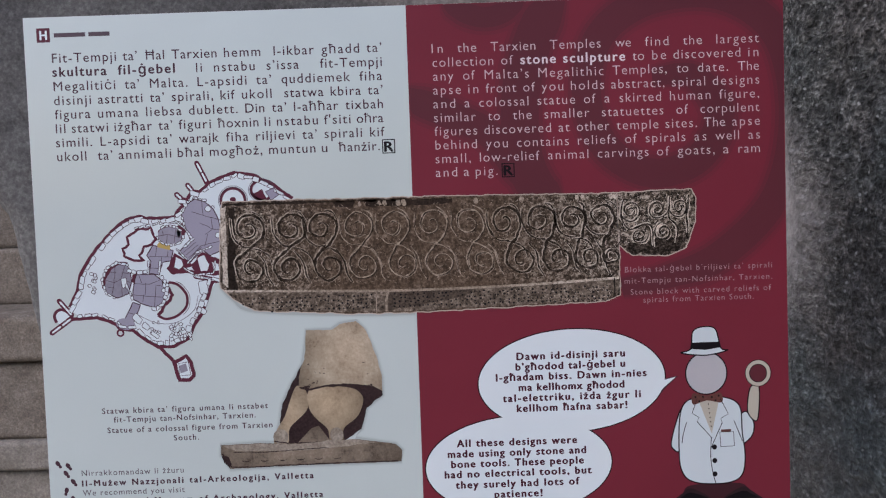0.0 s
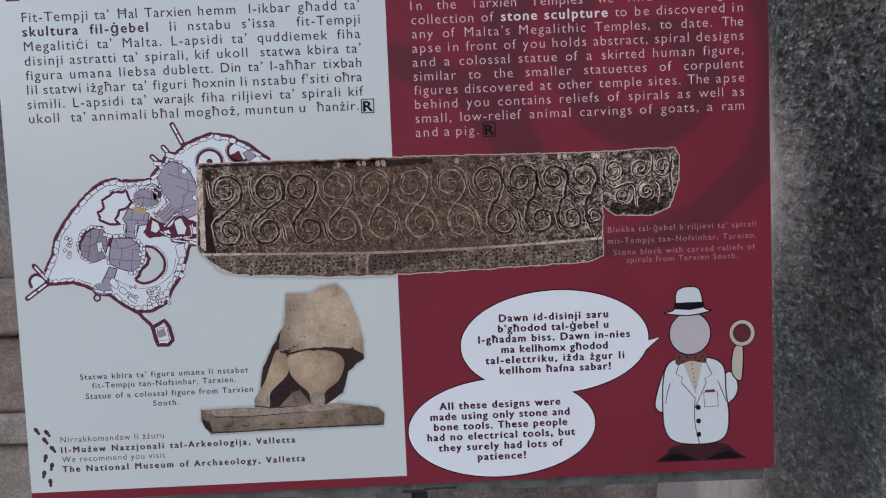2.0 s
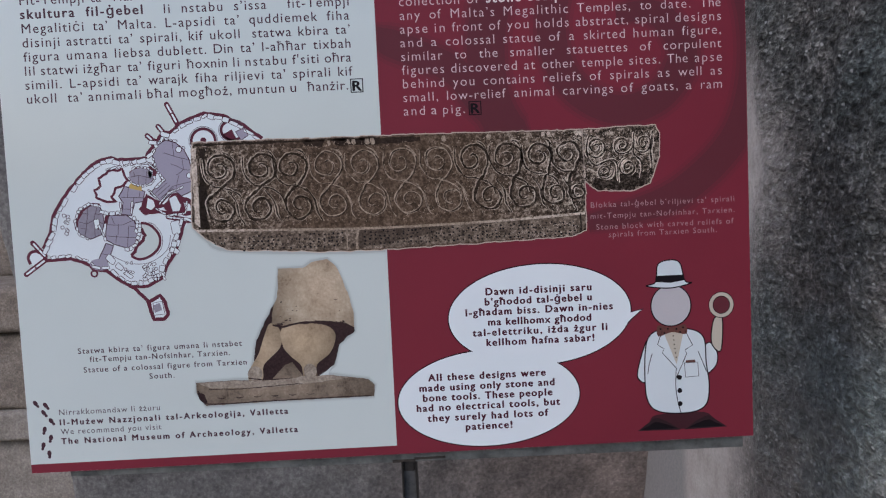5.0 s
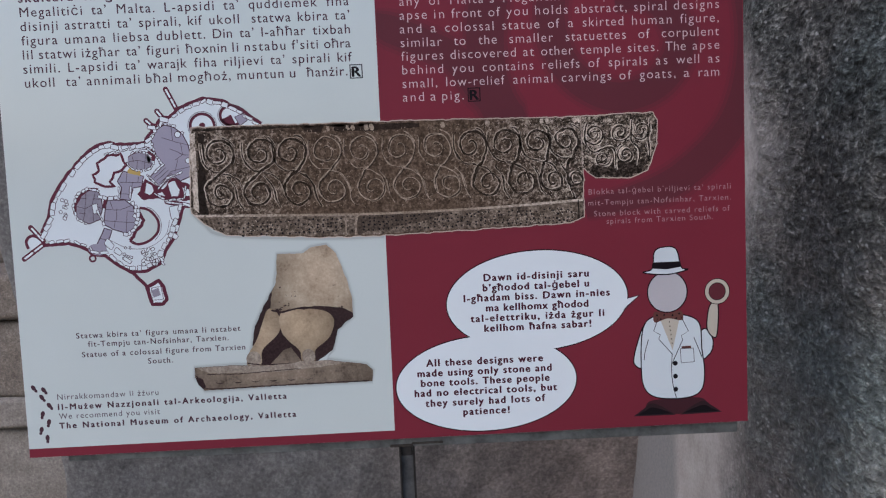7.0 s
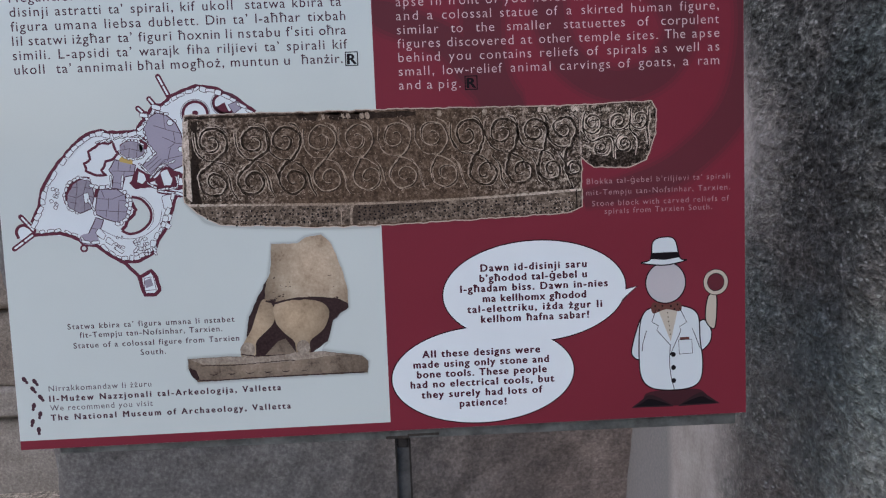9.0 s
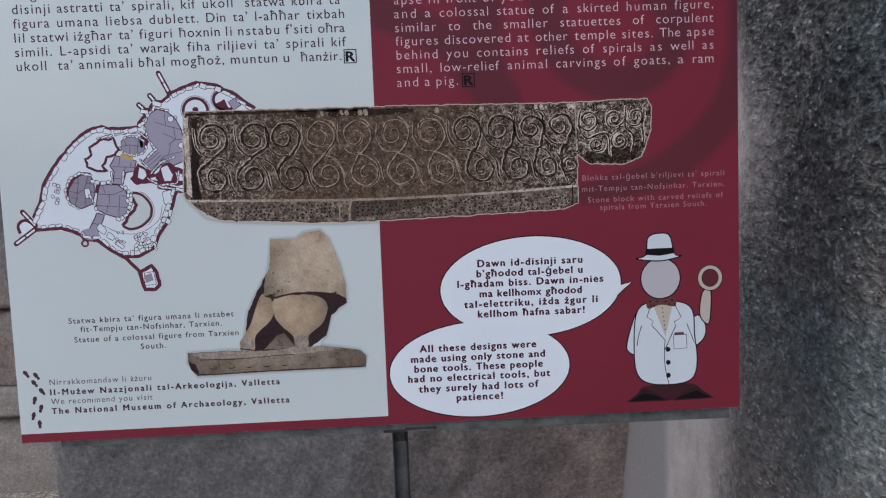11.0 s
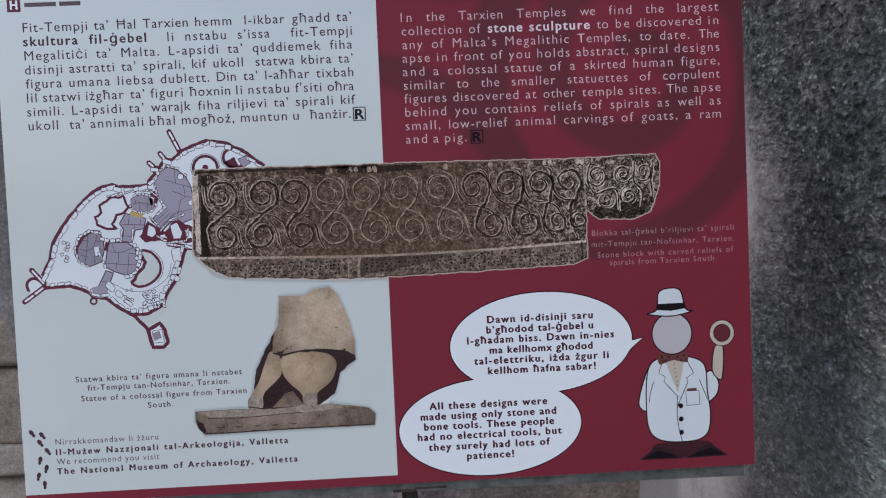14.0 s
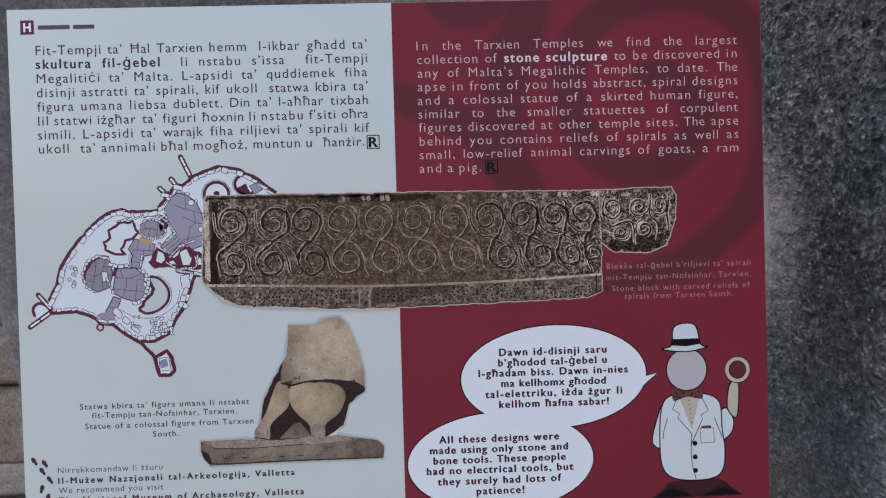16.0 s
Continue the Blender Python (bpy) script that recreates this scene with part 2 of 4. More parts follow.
def lichen_crust(name):
    """Old limestone under a crumbly dark crust, bare and pale towards the back of the flank."""
    m = bpy.data.materials.new(name)
    n, l, p = nodes_of(m)
    whole = coords(n)
    mp = n.new("ShaderNodeMapping")
    mp.inputs["Scale"].default_value = (1, 0.6, 1)
    l.new(whole, mp.inputs["Vector"])
    c = mp.outputs[0]
    at = n.new("ShaderNodeSeparateXYZ")
    l.new(whole, at.inputs[0])
    y, z = at.outputs["Y"], at.outputs["Z"]
    broad, patch = noise_node(n, l, 5, 5, 0.6, c), noise_node(n, l, 26, 5, 0.65, c)
    lump, crumb, grain = noise_node(n, l, 100, 2.5, 0.55, c), noise_node(n, l, 230, 2, 0.55, c), noise_node(n, l, 420, 1, 0.5, c)
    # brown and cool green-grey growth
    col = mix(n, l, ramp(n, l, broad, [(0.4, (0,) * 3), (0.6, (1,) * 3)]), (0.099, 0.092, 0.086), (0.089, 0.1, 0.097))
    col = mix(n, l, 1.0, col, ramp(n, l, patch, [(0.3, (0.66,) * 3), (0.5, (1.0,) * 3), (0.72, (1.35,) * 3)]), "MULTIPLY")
    # shaded hollows and lit lump heads painted in; finer and flatter low down
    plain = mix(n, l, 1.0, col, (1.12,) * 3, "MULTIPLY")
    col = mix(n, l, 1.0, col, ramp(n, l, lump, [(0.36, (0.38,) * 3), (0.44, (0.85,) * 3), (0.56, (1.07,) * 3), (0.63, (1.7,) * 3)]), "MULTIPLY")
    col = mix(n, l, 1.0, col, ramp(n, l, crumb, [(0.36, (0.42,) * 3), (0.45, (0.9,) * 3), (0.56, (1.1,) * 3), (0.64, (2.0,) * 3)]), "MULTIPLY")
    # upper flank dimmed in the colour to offset the open sky above
    upper_shade = span(n, l, num(n, l, "MULTIPLY_ADD", patch, 0.22, z), 1.06, 1.42)
    col = mix(n, l, num(n, l, "MULTIPLY_ADD", upper_shade, -0.5, 0.5), col, plain)
    col = mix(n, l, upper_shade, col, mix(n, l, 1.0, col, (0.53, 0.548, 0.548), "MULTIPLY"))
    # bright glints of the rough face, painted as scattered pale specks
    chip = n.new("ShaderNodeTexVoronoi")
    chip.inputs["Scale"].default_value = 210
    l.new(c, chip.inputs["Vector"])
    tone = n.new("ShaderNodeSeparateColor")
    l.new(chip.outputs["Color"], tone.inputs[0])
    star = num(n, l, "MULTIPLY", span(n, l, tone.outputs[0], 0.86, 0.97), span(n, l, chip.outputs["Distance"], 0.5, 0.2))
    col = mix(n, l, num(n, l, "MULTIPLY", star, 0.6), col, (0.3, 0.31, 0.3))
    # lighter low on the front corner
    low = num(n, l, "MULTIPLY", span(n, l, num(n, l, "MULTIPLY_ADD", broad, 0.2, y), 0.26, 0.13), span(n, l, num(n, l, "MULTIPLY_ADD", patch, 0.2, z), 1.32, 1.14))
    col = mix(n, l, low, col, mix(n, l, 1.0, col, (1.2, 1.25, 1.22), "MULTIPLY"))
    # bare stone: a bay half way up, and all the back of the flank; greyer close to the next slab
    bay = num(n, l, "POWER", 0.4, num(n, l, "POWER", num(n, l, "MULTIPLY_ADD", z, 1 / 0.13, -1.27 / 0.13), 2.0))
    edge = num(n, l, "ADD", num(n, l, "MULTIPLY_ADD", bay, 0.15, y), num(n, l, "MULTIPLY", noise_node(n, l, 5, 4, 0.6, whole), 0.26))
    edge = num(n, l, "MULTIPLY_ADD", lump, 0.06, edge)
    bare_here = ramp(n, l, edge, [(0.50, (0,) * 3), (0.565, (0.28,) * 3), (0.68, (0.96,) * 3)])
    bare = ramp(n, l, noise_node(n, l, 14, 5, 0.6, whole), [(0.3, (0.215, 0.2, 0.19)), (0.55, (0.275, 0.26, 0.247)), (0.75, (0.32, 0.305, 0.29))])
    bare = mix(n, l, span(n, l, num(n, l, "MULTIPLY_ADD", patch, 0.03, y), 0.675, 0.735), bare, (0.16, 0.158, 0.157))
    bare = mix(n, l, 0.14, bare, ramp(n, l, crumb, [(0.35, (0.25,) * 3), (0.65, (0.75,) * 3)]), "OVERLAY")
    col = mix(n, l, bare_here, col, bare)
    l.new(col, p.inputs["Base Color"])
    p.inputs["Roughness"].default_value = 0.92
    p.inputs["Specular IOR Level"].default_value = 0.22
    nb = bump(n, l, lump, 0.85, 0.012, None, num(n, l, "MAXIMUM", bare_here, num(n, l, "MULTIPLY_ADD", upper_shade, -0.4, 0.4)))
    nb = bump(n, l, crumb, 0.9, 0.007, nb, bare_here)
    l.new(bump(n, l, grain, 0.5, 0.002, nb, bare_here), p.inputs["Normal"])
    return m


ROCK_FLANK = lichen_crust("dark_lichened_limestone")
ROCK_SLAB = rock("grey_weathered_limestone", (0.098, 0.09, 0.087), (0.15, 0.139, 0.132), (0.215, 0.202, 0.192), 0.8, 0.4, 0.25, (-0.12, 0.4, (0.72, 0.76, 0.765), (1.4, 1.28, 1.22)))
ROCK_FAR = rock("tan_limestone_block", (0.085, 0.068, 0.052), (0.175, 0.15, 0.12), (0.27, 0.24, 0.2), 0.75, 0.35, grit=0.24)
ROCK_STEP = rock("pale_trodden_limestone_block", (0.145, 0.128, 0.105), (0.215, 0.194, 0.163), (0.29, 0.265, 0.23), 0.6, 0.3, grit=0.2)
GROUND = rock("trodden_limestone_ground", (0.16, 0.135, 0.10), (0.26, 0.225, 0.175), (0.36, 0.32, 0.26), 0.5, 0.8)


# ---- mesh helpers ----
def part(name, bm, material, parent, label=""):
    me = bpy.data.meshes.new(name)
    bm.to_mesh(me)
    bm.free()
    me.materials.append(material)
    ob = new(name, me)
    ob.parent = parent
    return tagged(ob, label)


def box(bm, x0, x1, y0, y1, z0, z1, bevel=0.0):
    made = bmesh.ops.create_cube(bm, size=1.0, matrix=Matrix.LocRotScale(((x0 + x1) / 2, (y0 + y1) / 2, (z0 + z1) / 2), None, (x1 - x0, y1 - y0, z1 - z0)))
    if bevel:
        edges = list({e for v in made["verts"] for e in v.link_edges})
        bmesh.ops.bevel(bm, geom=edges, offset=bevel, segments=2, affect="EDGES")
    return bm


def smooth_line(pts, steps=6, closed=False):
    """Catmull-Rom through the points."""
    n, out = len(pts), []
    for i in range(n if closed else n - 1):
        q = [Vector(pts[(i + k) % n]) if closed else Vector(pts[min(max(i + k, 0), n - 1)]) for k in (-1, 0, 1, 2)]
        for s in range(steps):
            t = s / steps
            out.append(0.5 * (2 * q[1] + (q[2] - q[0]) * t + (2 * q[0] - 5 * q[1] + 4 * q[2] - q[3]) * t * t + (3 * q[1] - q[0] - 3 * q[2] + q[3]) * t ** 3))
    if not closed:
        out.append(Vector(pts[-1]))
    return out


def ragged(pts, amount, step=2.0, closed=True):
    """The outline cut into short steps and pushed about a little."""
    out, n = [], len(pts)
    for i in range(n if closed else n - 1):
        a, b = Vector(pts[i]), Vector(pts[(i + 1) % n])
        k = max(1, int((b - a).length / step))
        side = Vector((-(b - a).y, (b - a).x)).normalized()
        for s in range(k):
            p = a.lerp(b, s / k)
            out.append(p + side * amount * noise.noise((p.x * 0.21, p.y * 0.21, 3.7)) * (1 if s else 0.4))
    return out


# Print on the board is drawn in millimetres from its lower left corner; each layer lies a little over the last.
BOARD_H, BOARD_Z = 409.4, 1.05


def on_board(u, v, layer):
    return (u / 1000 - 0.297, -0.00005 - 0.000022 * layer, BOARD_Z + v / 1000)


def add_fill(bm, pts, layer):
    f = bm.faces.new([bm.verts.new(on_board(p[0], p[1], layer)) for p in pts])
    f.normal_update()
    if f.normal.y > 0:
        f.normal_flip()
    bmesh.ops.triangulate(bm, faces=[f])


def add_stroke(bm, pts, width, layer, closed=False, taper=0.0, wobble=0.0):
    pts = [Vector(p) for p in pts]
    n, rows = len(pts), []
    for i, p in enumerate(pts):
        a, b = (pts[i - 1], pts[(i + 1) % n]) if closed else (pts[max(i - 1, 0)], pts[min(i + 1, n - 1)])
        d = (b - a).normalized() if (b - a).length > 1e-6 else Vector((1, 0))
        w = width * 0.5 * (1 - taper * abs(2 * i / max(n - 1, 1) - 1)) * (1 + wobble * noise.noise((p.x * 0.35, p.y * 0.35, 1.3)))
        s = Vector((-d.y, d.x)) * w
        rows.append((bm.verts.new(on_board(*(p + s), layer)), bm.verts.new(on_board(*(p - s), layer))))
    for i in range(n if closed else n - 1):
        (a, b), (c, d) = rows[i], rows[(i + 1) % n]
        bm.faces.new((a, b, d, c))


def fill(name, pts, layer, material, parent, label=""):
    bm = bmesh.new()
    add_fill(bm, pts, layer)
    return part(name, bm, material, parent, label)


def capsule(a, b, width, n=8):
    """The outline of a short bar with round ends."""
    a, b = Vector(a), Vector(b)
    t = math.atan2((b - a).y, (b - a).x)
    return [c + Vector((math.cos(q), math.sin(q))) * width / 2 for c, q0 in ((b, t - math.pi / 2), (a, t + math.pi / 2)) for q in (q0 + math.pi * i / n for i in range(n + 1))]


def stroke(name, pts, width, layer, material, parent, closed=False, label=""):
    bm = bmesh.new()
    add_stroke(bm, pts, width, layer, closed)
    return part(name, bm, material, parent, label)


def oval(cx, cy, rx, ry, tilt=0.0, n=48, a0=0.0, a1=360.0):
    c, s = math.cos(radians(tilt)), math.sin(radians(tilt))
    k = n if a1 - a0 >= 360 else n + 1
    out = []
    for i in range(k):
        t = radians(a0 + (a1 - a0) * i / n)
        x, y = rx * math.cos(t), ry * math.sin(t)
        out.append((cx + x * c - y * s, cy + x * s + y * c))
    return out


def lettering(text, u0, u1, v, size, layer, material, parent, bold=0.0, spread=True, track=1.18):
    """One line of print from u0 to u1 on the base line v; the word gaps are set first, then the width."""
    dotted, text = [i for i, ch in enumerate(text) if ch == "ż"], text.replace("ż", "z")
    cu = bpy.data.curves.new("text_line", "FONT")
    cu.body, cu.size, cu.space_character, cu.resolution_u = text, size / 1000, track, 3
    cu.offset = min(0.0, bold / 1000)
    ob = new("text_line", cu)
    goal = (u1 - u0) / 1000

    def width():
        bpy.context.view_layer.update()
        xs = [c[0] for c in ob.bound_box]
        return max(xs) - min(xs), min(xs)
    w1, left = width()
    if not spread:
        cu.space_character = track + 0.3
        w2, _ = width()
        cu.space_character = min(1.45, max(0.9, track + 0.3 * (goal - w1) / max(w2 - w1, 1e-6)))
        w1, left = width()
    if spread and " " in text:
        cu.space_word = 2.0
        w2, _ = width()
        cu.space_word = min(2.8, max(0.7, 1 + (goal - w1) / max(w2 - w1, 1e-6)))
        w1, left = width()
    me = bpy.data.meshes.new_from_object(ob)
    spots = []
    for i in dotted:
        cu.body = "z"
        z_wide = width()[0]
        cu.body = text[:i + 1]
        reach, start = width()
        spots.append(start + reach - z_wide / 2)
    if spots:
        # the dots over z, at the height of those over i
        cu.body = "i"
        width()
        high, r = max(c[1] for c in ob.bound_box) - 0.06 * size / 1000, 0.072 * size / 1000
        bm = bmesh.new()
        bm.from_mesh(me)
        for x in spots:
            bm.faces.new([bm.verts.new((x + r * math.cos(q), high + r * math.sin(q), 0)) for q in (2 * math.pi * j / 10 for j in range(10))])
        bm.to_mesh(me)
        bm.free()
    bpy.data.objects.remove(ob)
    k = goal / w1
    x, y, z = on_board(u0, v, layer)
    me.transform(Matrix(((k, 0, 0, x - left * k), (0, 0, 1, y), (0, 1, 0, z), (0, 0, 0, 1))))
    if bold > 0:
        # heavier letters: the same line struck again a hair beside itself
        bm, b = bmesh.new(), bold / 1000
        for i, (dx, dz) in enumerate(((-b, 0), (b, 0), (0, -b * 0.6), (0, b * 0.6)) + (((0, 0),) if bold > 0.25 else ())):
            twin = me.copy()
            twin.transform(Matrix.Translation((dx, -0.000003 * i, dz)))
            bm.from_mesh(twin)
            bpy.data.meshes.remove(twin)
        bm.to_mesh(me)
        bm.free()
    me.materials.clear()
    me.materials.append(material)
    line = new("text_line", me)
    line.parent = parent
    return line


# ---- the place: ground and stones ----
def ground_height(x, y):
    return 0.03 * noise.noise((x * 0.7, y * 0.7, 5)) + 0.012 * noise.noise((x * 3, y * 3, 9))


def make_ground():
    bm = bmesh.new()
    marks = [-400, -120, -40, -15] + [-8 + 0.25 * i for i in range(65)] + [15, 40, 120, 400]
    grid = [[bm.verts.new((x, y, ground_height(x, y) - 0.02)) for x in marks] for y in marks]
    for i in range(len(marks) - 1):
        for j in range(len(marks) - 1):
            bm.faces.new((grid[i][j], grid[i][j + 1], grid[i + 1][j + 1], grid[i + 1][j]))
    ob = part("ground", bm, GROUND, None)
    return tagged(ob, "trodden pale limestone ground of the ruin", "ground", kind="structure")


make_ground()


def sheet_rock(name, material, point, us, vs, label, group=""):
    """A closed block whose skin comes from point(u, v), with u round it (0 to 1) and v up it (0 to 1)."""
    nu, nv = len(us), len(vs)
    verts = [point(u, v) for v in vs for u in us]
    faces = [(j * nu + i, j * nu + (i + 1) % nu, (j + 1) * nu + (i + 1) % nu, (j + 1) * nu + i) for j in range(nv - 1) for i in range(nu)]
    faces += [tuple(range((nv - 1) * nu, nv * nu)), tuple(range(nu))[::-1]]
    me = bpy.data.meshes.new(name)
    me.from_pydata(verts, [], faces)
    me.polygons.foreach_set("use_smooth", [True] * len(faces))
    me.materials.append(material)
    return tagged(new(name, me), label, "standing stone", group)


def even(n, closed=True):
    return [i / n for i in range(n if closed else n + 1)]


def finer(lo, hi, a, b, coarse, fine):
    """Marks from lo to hi, closer together between a and b."""
    out, x = [], lo
    while x < hi - 1e-6:
        out.append(x)
        x += fine if a <= x < b else coarse
    return out + [hi]


def rounded_loop(u, x0, x1, y0, y1, power):
    """A point on a squarish loop, counter-clockwise from its right side."""
    t = u * 2 * math.pi
    c, s = math.cos(t), math.sin(t)
    r = (abs(c) ** power + abs(s) ** power) ** (-1 / power)
    return (x0 + x1) / 2 + (x1 - x0) / 2 * c * r, (y0 + y1) / 2 + (y1 - y0) / 2 * s * r


def roughness_at(p, seed, big, small):
    q = Vector(p)
    d = big * noise.noise(q * 1.7 + Vector((seed, 0, 0))) + big * 0.45 * noise.noise(q * 5 + Vector((0, seed, 0)))
    return d + small * noise.noise(q * 22 + Vector((seed, seed, 0))) + small * 0.6 * noise.noise(q * 48)


def flank_point(u, v):
    x, y = rounded_loop(u, 0.425, 1.25, -0.62, 1.25, 14)
    z = -0.1 + 2.35 * v
    top = max(0.0, v - 0.9) * 10
    x, y = x + (0.84 - x) * 0.12 * top ** 2, y + (0.3 - y) * 0.1 * top ** 2
    side = x < 0.6
    if side:
        x += 0.16 * max(0.0, 0.10 - y) ** 1.5 * 2.2 - 0.014 * math.exp(-((y - 0.29 + 0.06 * (z - 1.2)) / 0.06) ** 2)
    worn = min(1.0, max(0.0, (y - 0.30) / 0.16)) if side else 0.0
    d = roughness_at((x, y, z), 2.0, 0.012 - 0.007 * worn, 0.004 - 0.0034 * worn)
    if side and 0.75 < z < 1.65:
        # the crumbling crust: lumps with sharp little hollows between them
        q = Vector((x, y * 0.6, z))
        crust = 0.0042 * abs(noise.noise(q * 62)) + 0.0026 * abs(noise.noise(q * 118 + Vector((3, 1, 7)))) + 0.0012 * noise.noise(q * 240)
        d -= crust * (1 - 0.9 * worn)
    return x + d, y + d * 0.6, z + 0.02 * d


def slab_point(u, v):
    z = -0.1 + 2.3 * v
    lean = -0.63 - 0.20 * max(0.0, min(0.6, z - 0.75)) - 0.6 * max(0.0, min(0.5, z - 1.3)) + 0.05 * max(0.0, 0.75 - z)
    x, y = rounded_loop(u, lean, 0.50, 0.92, 1.35, 16)
    if y < 1.1:
        # its inner end leans back towards the foot
        y += (0.029 - 0.43 * (min(1.0, max(0.5, z)) - 0.737)) * min(1.0, max(0.0, (x + 0.1) / 0.4))
    top = max(0.0, v - 0.88) * 8
    y += 0.06 * top ** 2
    d = roughness_at((x, y, z), 11.0, 0.014, 0.005)
    return x + d, y - d, z + 0.1 * d


side_marks = [0.5 - math.atan((y - 0.315) / 0.935) / (2 * math.pi) for y in finer(-0.55, 1.15, -0.08, 0.62, 0.016, 0.0036)][::-1]
loop_marks = [0.36 * i / 60 for i in range(60)] + side_marks + [0.64 + 0.36 * i / 60 for i in range(60)]
loop_marks = sorted(set(loop_marks))
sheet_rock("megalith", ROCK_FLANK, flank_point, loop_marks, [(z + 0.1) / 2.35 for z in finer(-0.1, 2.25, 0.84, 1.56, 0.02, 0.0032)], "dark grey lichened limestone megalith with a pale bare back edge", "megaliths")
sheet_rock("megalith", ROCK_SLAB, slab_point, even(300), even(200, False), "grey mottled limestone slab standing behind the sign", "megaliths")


def far_block(x0, x1, y0, y1, z0, z1, seed, pale):
    def point(u, v):
        x, y = rounded_loop(u, x0, x1, y0, y1, 18)
        e = min(v, 1 - v) * 8
        k = 0.030 * max(0.0, 1 - e) ** 2
        x, y = x + ((x0 + x1) / 2 - x) * k, y + ((y0 + y1) / 2 - y) * k
        z = z0 + (z1 - z0) * v
        d = roughness_at((x, y, z), seed, 0.022, 0.006)
        return x + d, y + d, z + d * 0.3
    return sheet_rock("stone_block", ROCK_STEP if pale else ROCK_FAR, point, even(90), even(24, False),
                      "pale worn limestone block at the foot of a wall" if pale else "weathered tan limestone block in a low wall", "wall blocks")


rng = random.Random(4)
for level, (z0, z1, back) in enumerate(((-0.1, 0.27, 0.0), (0.285, 0.40, -0.03), (0.405, 0.70, 0.02), (0.715, 0.90, 0.0), (0.90, 1.14, 0.45), (1.142, 1.75, 0.58), (1.752, 2.3, 0.62))):
    joints = [-5.2, -3.7, -2.15, -0.6, 0.8, 2.2]
    joints = [x + rng.uniform(-0.2, 0.2) - 0.05 * level for x in joints]
    for a, b in zip(joints[:-1], joints[1:]):
        far_block(a, b - 0.015, 3.0 + back + rng.uniform(-0.02, 0.02), 4.0, z0, z1, rng.uniform(0, 50), level < 2)

# ---- the information sign ----
sign = tagged(new("information_sign"), "white and wine-red printed information board on a thin steel post", "sign")
bm = bmesh.new()
box(bm, -0.297, 0.297, 0.0, 0.005, BOARD_Z - 0.0012, BOARD_Z + BOARD_H / 1000, 0.0002)
board = part("board", bm, BOARD, sign, "thin white foam board")
bm = bmesh.new()
box(bm, -0.268, 0.290, 0.0052, 0.0085, BOARD_Z - 0.0120, BOARD_Z + 0.03, 0.0008)
box(bm, -0.268, 0.290, 0.0085, 0.030, BOARD_Z - 0.0120, BOARD_Z - 0.0090, 0.0008)
for v in bm.verts:
    v.co.z += 0.0046 * (0.29 - v.co.x) / 0.558  # the rail hangs a little askew
rail = part("support_rail", bm, STEEL, sign, "dull grey steel angle under the board")
bm = bmesh.new()
box(bm, 0.0055, 0.0155, 0.0120, 0.0145, -0.05, BOARD_Z - 0.0097, 0.0004)
post = part("post", bm, STEEL_POST, sign, "thin grey steel channel post")
for x in (0.0040, 0.0155):
    bm = bmesh.new()
    box(bm, x, x + 0.0016, 0.0085, 0.040, -0.05, BOARD_Z - 0.0097, 0.0003)
    part("flange", bm, STEEL_DARK, post, "dark weathered flange")
bm = bmesh.new()
box(bm, 0.0058, 0.0152, 0.0100, 0.0118, BOARD_Z - 0.0190, BOARD_Z - 0.0099, 0.0006)
part("weld_plate", bm, STEEL_DARK, post, "dark stained weld")
bm = bmesh.new()
for x0, x1, z0, z1 in ((-0.003, 0.016, 0.0097, 0.0072), (0.015, 0.041, 0.0080, 0.0060)):
    box(bm, x0, x1, 0.0046, 0.0051, BOARD_Z - z0, BOARD_Z - z1, 0.0003)
part("weld_seam", bm, STEEL_STAIN, rail, "brown stained weld seam")

# large fields of colour
fill("white_field", [(0.3, 6.2), (298.5, 6.2), (298.5, 409.2), (0.3, 409.2)], 0, WHITE, board, "white printed field")
red = fill("red_field", [(0.1, -1.1), (593.9, -1.1), (593.9, 409.3), (298.5, 409.3), (298.5, 6.2), (0.1, 6.2)], 0, RED, sign, "wine-red printed field")


def clipped(pts, u0=299, u1=593.4, v0=7, v1=408.9):
    return [(min(max(p[0], u0), u1), min(max(p[1], v0), v1)) for p in pts]


def band(pts, width, steps=8):
    """The outline of a broad brush line that tapers at both ends."""
    c = smooth_line(pts, steps)
    n, left, right = len(c), [], []
    for i, p in enumerate(c):
        d = (c[min(i + 1, n - 1)] - c[max(i - 1, 0)]).normalized()
        s = Vector((-d.y, d.x)) * width * 0.5 * min(1.0, 0.55 + 4 * min(i, n - 1 - i) / n)
        left.append(p + s)
        right.append(p - s)
    return left, right


def swirl(pts, width, k):
    """A broad darker line with a soft edge: three inks, each narrower than the last."""
    for wider, ink, layer in ((8.0, RED_SOFT, 0.10), (2.0, RED_MID, 0.45), (-4.0, RED_DARK, 0.80)):
        left, right = band(pts, width + wider)
        left, right = clipped(left), clipped(right)
        bm = bmesh.new()
        a = [bm.verts.new(on_board(*p, layer + 0.06 * k)) for p in left]
        b = [bm.verts.new(on_board(*p, layer + 0.06 * k)) for p in right]
        for i in range(len(a) - 1):
            bm.faces.new((a[i], b[i], b[i + 1], a[i + 1]))
        part("swirl", bm, ink, red, "darker red spiral ornament")


